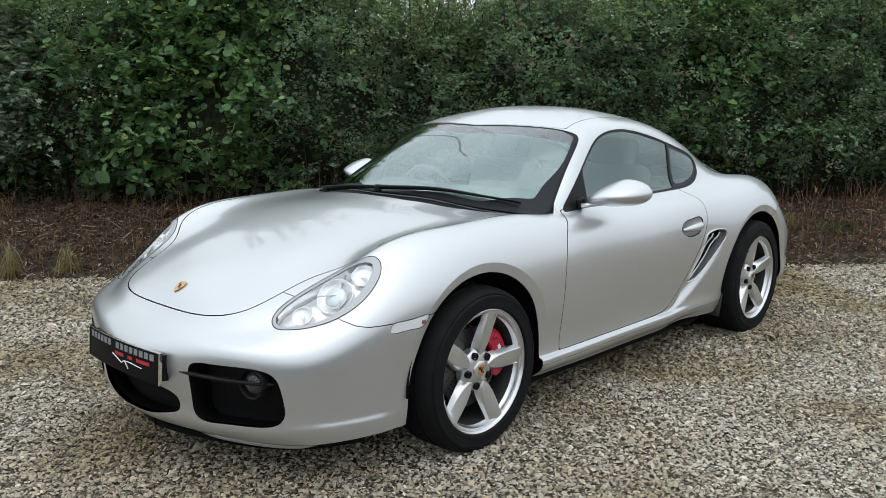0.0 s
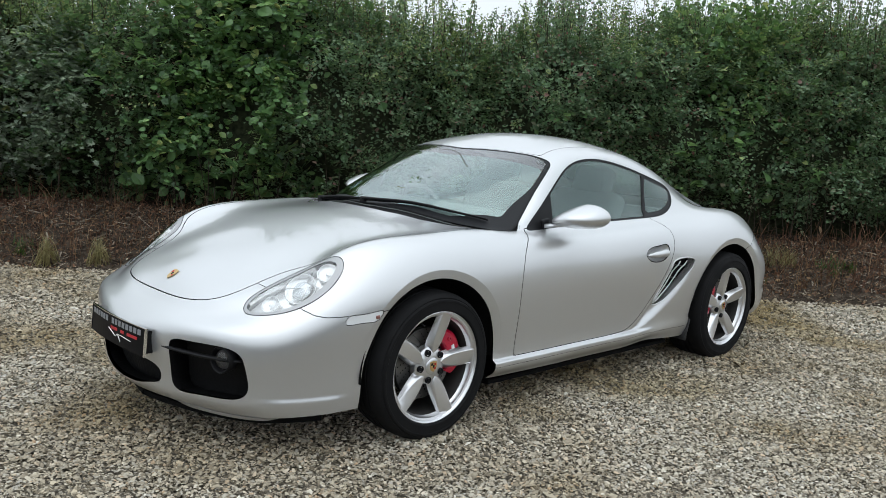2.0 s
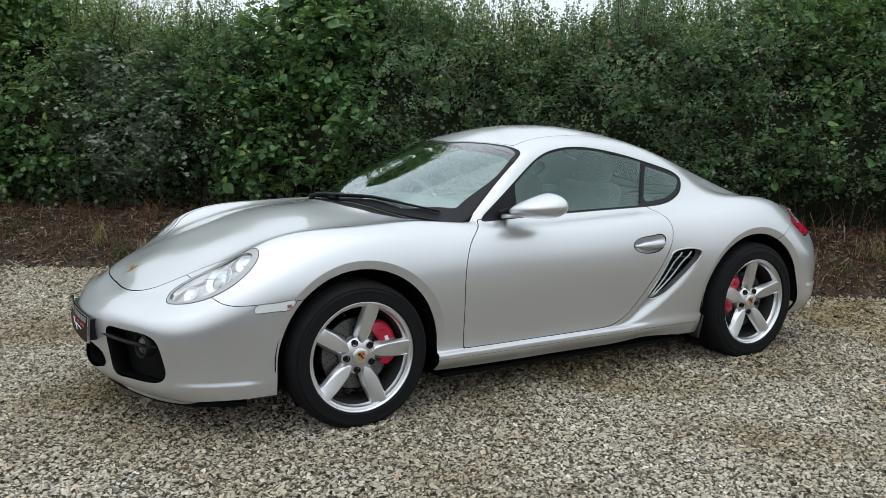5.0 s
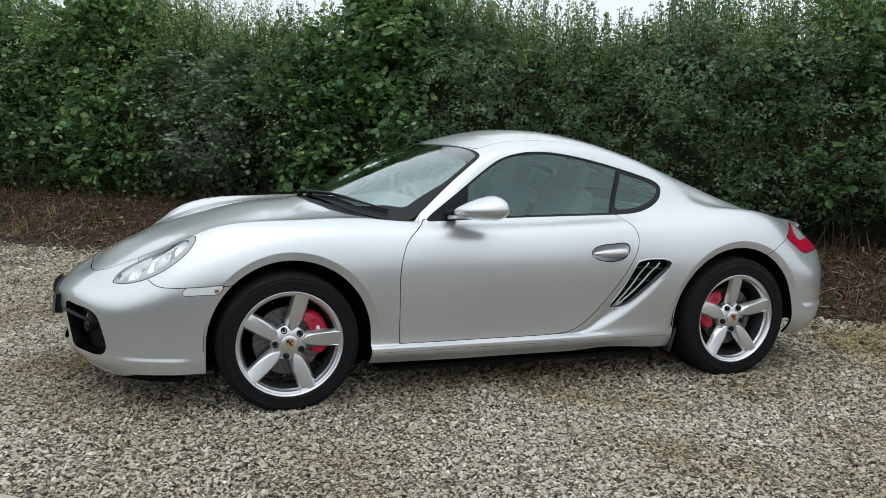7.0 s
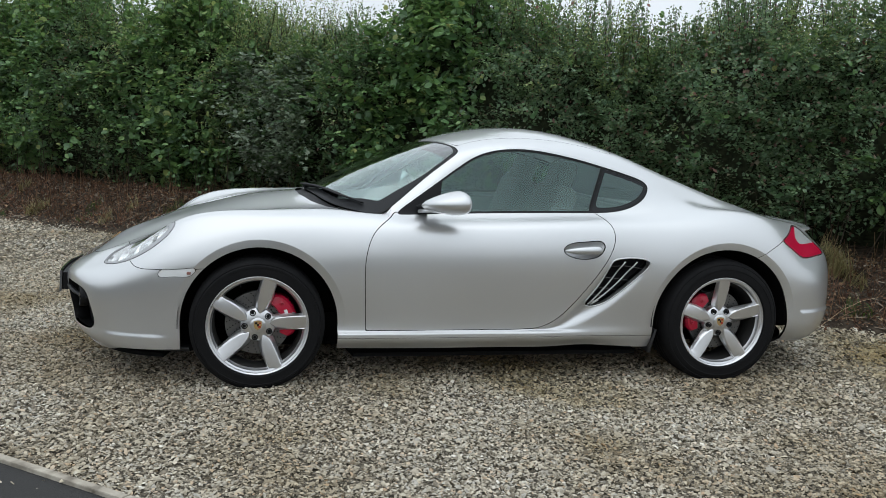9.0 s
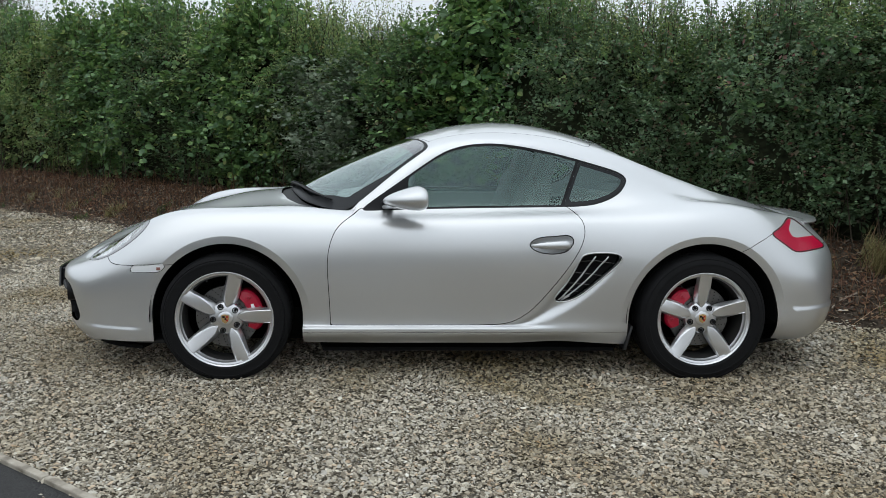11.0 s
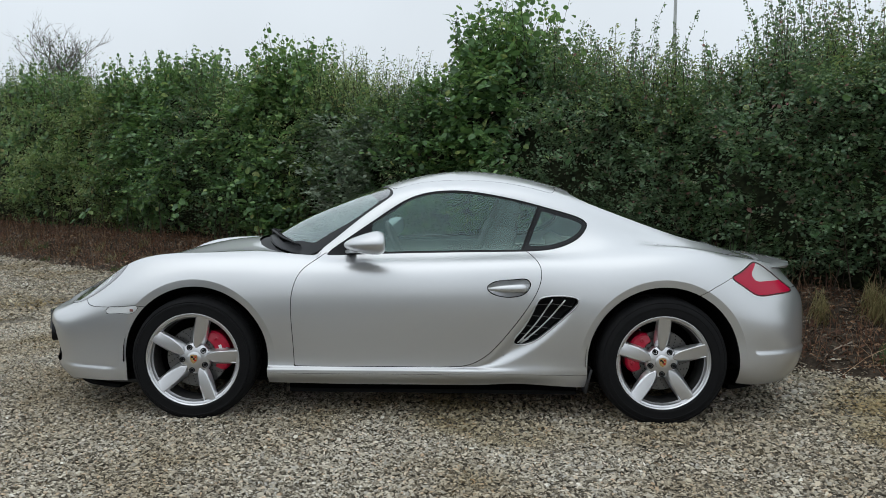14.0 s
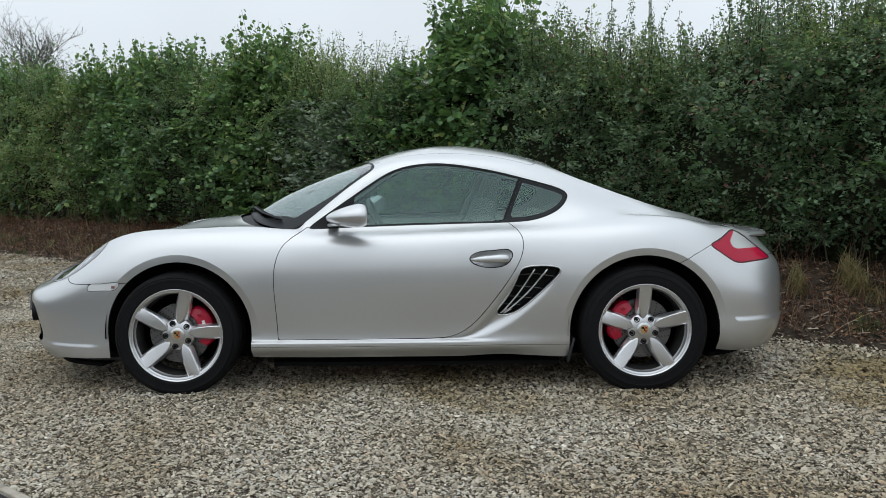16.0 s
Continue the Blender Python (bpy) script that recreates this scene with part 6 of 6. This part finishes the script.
for k in range(1110):
    if k < 430:
        s = float(rng.choice(clumps[:34]) + rng.normal(0, .22))
    elif k < 980:
        s = float(rng.choice(clumps[34:]) + rng.normal(0, .30))
    elif k < 1030:
        s = float(rng.normal(1.9, .40))
    else:
        s = float(rng.choice((4.9, 5.3, 5.8, 7.0, 7.35, 7.9, 8.3, 8.9, 9.4)) + rng.normal(0, .06))
    c = rng.uniform(3.1, 4.3)
    kind = "hazel" if rng.uniform() < float(share(np.array(s), np.array(2.2), "hazel")) else ("haw" if s < 1.3 or rng.uniform() < .6 else "maple")
    tall = .5 + .5 * math.sin(s * 2.7 + 1.3 * math.sin(s * .9))
    long = rng.uniform(.06, .22 + .34 * tall) * (1.0 if k < 980 else 1.3) * (1.5 if s < .6 else 1)
    if rng.uniform() < .05:
        long *= 1.7
    if k >= 1030:
        kind, long = "hazel", rng.uniform(.25, .55)
    z0 = float(top_of(np.array(s))) - .35
    lean = rng.normal(0, .16, 2)
    pts = []
    for i in range(6):
        t = i / 5
        pts.append(np.array(at(s + lean[0] * t * long * 1.5, c + lean[1] * t * long, z0 + (long + .35) * t)) + rng.normal(0, .008, 3))
    stem(pts, .0042, .0013)
    count = int((long + .35) * (52 if kind == "hazel" else 110))
    for i in range(count):
        t = rng.uniform(.05, 1) ** 1.2
        j = min(int(t * 5), 4)
        p = pts[j] + (pts[j + 1] - pts[j]) * (t * 5 - j)
        a = rng.uniform(0, 6.28)
        wide = (.13 if kind == "hazel" else .09) * (1.15 - t) * rng.uniform(.2, 1)
        d = np.array((math.cos(a), math.sin(a), .3))
        shoot[kind][0].append(p + d * wide)
        shoot[kind][1].append(d)
        shoot[kind][2].append(1.15 - .55 * t)
for kind, mat, shape, faces, size, wide in (("hazel", HAZEL, OVAL, OVAL_F, .070, 1), ("haw", HAW, LANCE, LANCE_F, .036, 1.5), ("maple", MAPLE, LOBED, LOBED_F, .048, 1)):
    m, o = np.array(shoot[kind][0]), np.array(shoot[kind][1])
    if len(m):
        leaves("shoot_leaves", mat, shape, faces, m, o, size * np.array(shoot[kind][2]) * rng.lognormal(0, .25, len(m)), hedge, spread=.5, wide=wide)

# stems at the hedge's foot and dry stalks on the bank
for k in range(260):
    s, c = rng.uniform(-5.5, 12), rng.uniform(2.75, 3.3)
    lean = rng.normal(0, .12, 2)
    pts = [np.array(at(s + lean[0] * t, c + lean[1] * t + .1 * t, .22 + .75 * t)) for t in (0, .3, .6, 1)]
    stem(pts, rng.uniform(.003, .009), .003)
for k in range(2600):
    s, c = rng.uniform(-5.5, 13), rng.uniform(1.9, 3.0)
    a, l = rng.uniform(0, 6.28), rng.uniform(.10, .42)
    up = rng.uniform(.1, .9)
    z0 = bank_z(s, c)
    pts = [np.array(at(s + l * t * math.cos(a), c + l * t * math.sin(a) * .6, z0 + l * up * t * (1.4 - .6 * t))) for t in (0, .35, .7, 1)]
    (stem if k % 2 else stalk)(pts, .0030, .0012)
for k in range(3800):  # a thicket of dead stalks under the hedge
    s, c = rng.uniform(-5.5, 13), rng.uniform(2.02, 2.95)
    l, a = rng.uniform(.07, .30), rng.uniform(0, 6.28)
    z0 = bank_z(s, c)
    lean = rng.uniform(.05, .55)
    stalk([np.array(at(s + l * lean * t * t * math.cos(a), c + l * lean * t * t * math.sin(a), z0 + l * t * (1 - .25 * lean * t))) for t in (0, .5, 1)], .0022, .0010)
many("stem_tangle", np.concatenate(stem_v), np.array(stem_f), TWIG, hedge)["label"] = "thin brown stems and dry stalks"

many("dead_stalk_tangle", np.concatenate(stalk_v), np.array(stalk_f), DEAD, bank)["label"] = "dead reddish brown stalks"

# litter, grass and weeds on the bank
n = 58000
s = rng.uniform(-5.5, 13, n)
c = 1.78 + rng.beta(1.6, 1.3, n) * 1.35
m = s[:, None] * E3 + c[:, None] * C3
m[:, 2] = np.array([bank_z(a, b) for a, b in zip(s, c)]) + rng.exponential(.018, n)
k = rng.uniform(0, 1, n) < .3 + .7 * (c > 2.0 + .1 * smooth_noise(s, 3, 31))
(leaves("leaf_litter", DEAD, LANCE, LANCE_F, m[k], np.tile((0, 0, 1.0), (k.sum(), 1)), .021 * rng.lognormal(0, .45, k.sum()), bank, spread=.9, wide=1.3))["label"] = "fallen brown leaves"


def tufts(name, mat, count, spots, tall, parent, blades=60, radius=.10):
    """Grass tufts round the given spots."""
    ms, os_, sz = [], [], []
    for sp, cp, k in spots:
        q = int(blades * k)
        a = rng.uniform(0, 6.28, q)
        r = radius * np.sqrt(rng.uniform(0, 1, q)) * (.6 + .6 * k)
        for i in range(q):
            s_, c_ = sp + r[i] * math.cos(a[i]), cp + r[i] * math.sin(a[i])
            ms.append(np.array(at(s_, c_, bank_z(s_, c_) if c_ > 1.75 else 0)))
            os_.append((math.cos(a[i]), math.sin(a[i]), .0))
            sz.append(tall * rng.uniform(.5, 1.15) * (.7 + .4 * k))
    m, o, sz = np.array(ms), np.array(os_), np.array(sz)
    n = len(m)
    tip = o * rng.uniform(.05, .6, (n, 1)) + np.array((0, 0, 1.0))
    tip /= np.linalg.norm(tip, axis=1, keepdims=True)
    side = np.cross(tip, o + rng.normal(0, .5, (n, 3)))
    side /= np.linalg.norm(side, axis=1, keepdims=True)
    out = np.cross(side, tip)
    out *= np.sign((out * o).sum(1, keepdims=True))
    p = BLADE[None, :, 0, None] * side[:, None] * .0075 + (BLADE[None, :, 1, None] * tip[:, None] + BLADE[None, :, 2, None] * out[:, None]) * sz[:, None, None]
    f = (BLADE_F[None] + 6 * np.arange(n)[:, None, None]).reshape(-1, 4)
    v = (p * 1.0 + m[:, None]).reshape(-1, 3)
    return many(name, v, f, mat, parent)


# bark and broken twigs strewn over the bank
MULCH = material("bark_mulch", (.1, .08, .06), .9, spec=.2)
link(MULCH, ramp(MULCH, per_piece(MULCH), [(0, (.05, .038, .027)), (.4, (.12, .094, .070)), (.75, (.22, .178, .136)), (1, (.38, .32, .25))]), bsdf(MULCH).inputs["Base Color"])
n = 12000
s = rng.uniform(-5.5, 13, n)
c = 1.85 + rng.beta(1.5, 1.2, n) * 1.2
l = rng.lognormal(-3.1, .5, n)
w = rng.uniform(.002, .006, n) * (1 + l * 4)
a = rng.uniform(0, 6.28, n)
tilt = rng.normal(0, .35, n)
way = (np.cos(a) * np.cos(tilt))[:, None] * E3 + (np.sin(a) * np.cos(tilt))[:, None] * C3 + np.sin(tilt)[:, None] * np.array((0, 0, 1.0))
off = -np.sin(a)[:, None] * E3 + np.cos(a)[:, None] * C3
m = s[:, None] * E3 + c[:, None] * C3
m[:, 2] = np.array([bank_z(p, q) for p, q in zip(s, c)]) + .008 + .4 * l * np.abs(np.sin(tilt))
up = np.tile((0, 0, 1.0), (n, 1))
ends = []
for e in (-.5, .5):
    for p, q in ((1, 0), (0, 1), (-1, 0)):
        ends.append(m + e * way * l[:, None] + p * off * w[:, None] + q * up * (w * .8)[:, None])
v = np.stack(ends, 1).reshape(-1, 3)
f = (np.array([(0, 1, 4, 3), (1, 2, 5, 4), (2, 0, 3, 5)])[None] + 6 * np.arange(n)[:, None, None]).reshape(-1, 4)
many("bark_mulch", v, f, MULCH, bank)["label"] = "greyish brown bark and broken twigs"

# tufts of grass and weeds, each a plant of its own: straw-coloured ones, then green ones
straw = [(-1.90, 2.69, 1.25), (-1.98, 2.60, .8), (-1.58, 2.55, .75), (3.29, 2.02, .9), (2.90, 2.08, .8), (-3.08, 2.48, .5)]
straw += [(rng.uniform(-5, 12), rng.uniform(2.0, 2.6), rng.uniform(.2, .5)) for _ in range(18)]
for spot in straw:
    ob = tufts("grass_tuft", STRAW, 0, [spot], .21, None, 150)
    tagged(ob, "tuft of dry straw-coloured grass on the bank", "grass tuft", "grass tufts on the bank", "thing")
green = [(-2.12, 2.14, .6), (3.54, 2.20, .6), (4.80, 2.45, .7), (5.95, 2.37, .6), (-3.60, 2.46, .8), (-3.45, 2.40, .6), (9.82, 2.22, .7), (3.78, .29, .35), (3.66, .31, .25)]
green += [(rng.uniform(-5, 12), rng.uniform(1.95, 2.4), rng.uniform(.2, .5)) for _ in range(14)]
for spot in green:
    ob = tufts("weed", WEED, 0, [spot], .10 if spot[1] > 1 else .05, None, 110, .12)
    tagged(ob, "low green weed growing " + ("on the bank" if spot[1] > 1 else "through the gravel"), "weed", "green weeds", "thing")

# ---- beyond the hedge: a bare tree and a pole ----
def limb(bm_list, p, d, length, r, depth, r_):
    """A branch that bends and forks into thinner ones."""
    pts, q, way = [Vector(p)], Vector(p), Vector(d).normalized()
    for i in range(4):
        way = (way + Vector((r_.normal(0, .16), r_.normal(0, .16), r_.normal(.05, .10)))).normalized()
        q = q + way * length / 4
        pts.append(q.copy())
    bm_list.append(tube(pts, [r * (1 - .12 * i) for i in range(5)], 5 if depth > 1 else 3))
    if depth:
        for i in range(4 if depth > 1 else 6):
            k = r_.integers(1, 5)
            out = (way + Vector((r_.normal(0, .7), r_.normal(0, .7), r_.normal(.25, .35)))).normalized()
            limb(bm_list, pts[k], out, length * r_.uniform(.5, .75), r * .5, depth - 1, r_)


BARK = material("grey_bark", (.15, .14, .125), .85, spec=.2)
tree_rng = np.random.default_rng(11)
tree_at = Vector((-9.15, 15.15, 0))
tree = tagged(new("tree"), "sparse bare-twigged tree standing behind the hedge", "tree")
bits = []
for k in range(11):
    a = .85 * k
    limb(bits, tree_at + Vector((0, 0, 2.7 + .06 * k)), (math.cos(a) * .36, math.sin(a) * .36, 1), .95, .022, 3, tree_rng)
part("limb", merged(*bits), BARK, tree)["kind"] = "stuff"
part("trunk", tube([tree_at + Vector((0, 0, -.1)), tree_at + Vector((.03, 0, 1.6)), tree_at + Vector((0, .02, 3.3))], [.13, .11, .08], 10), BARK, tree)
n = 1800
p = np.array(tree_at) + tree_rng.normal(0, 1, (n, 3)) * (.42, .42, .35) + (0, 0, 3.75)
leaves("leaf_sprays", HAW, LANCE, LANCE_F, p, tree_rng.normal(0, 1, (n, 3)), .05 * tree_rng.lognormal(0, .2, n), tree, wide=1.4)["label"] = "scattered small leaves"

POLE_AT = Vector((2.59, 4.33, 0))
POLE = material("grey_pole", (.52, .53, .52), .6)
link(POLE, ramp(POLE, grain(POLE, 9, 5), [(.3, (.34, .35, .34)), (.7, (.48, .49, .48))]), bsdf(POLE).inputs["Base Color"])
pole = tagged(new("pole"), "slim grey pole standing behind the hedge", "pole")
part("shaft", tube([POLE_AT, POLE_AT + Vector((0, 0, 2.6)), POLE_AT + Vector((0, 0, 5.6))], [.019, .018, .016], 12), POLE, pole)
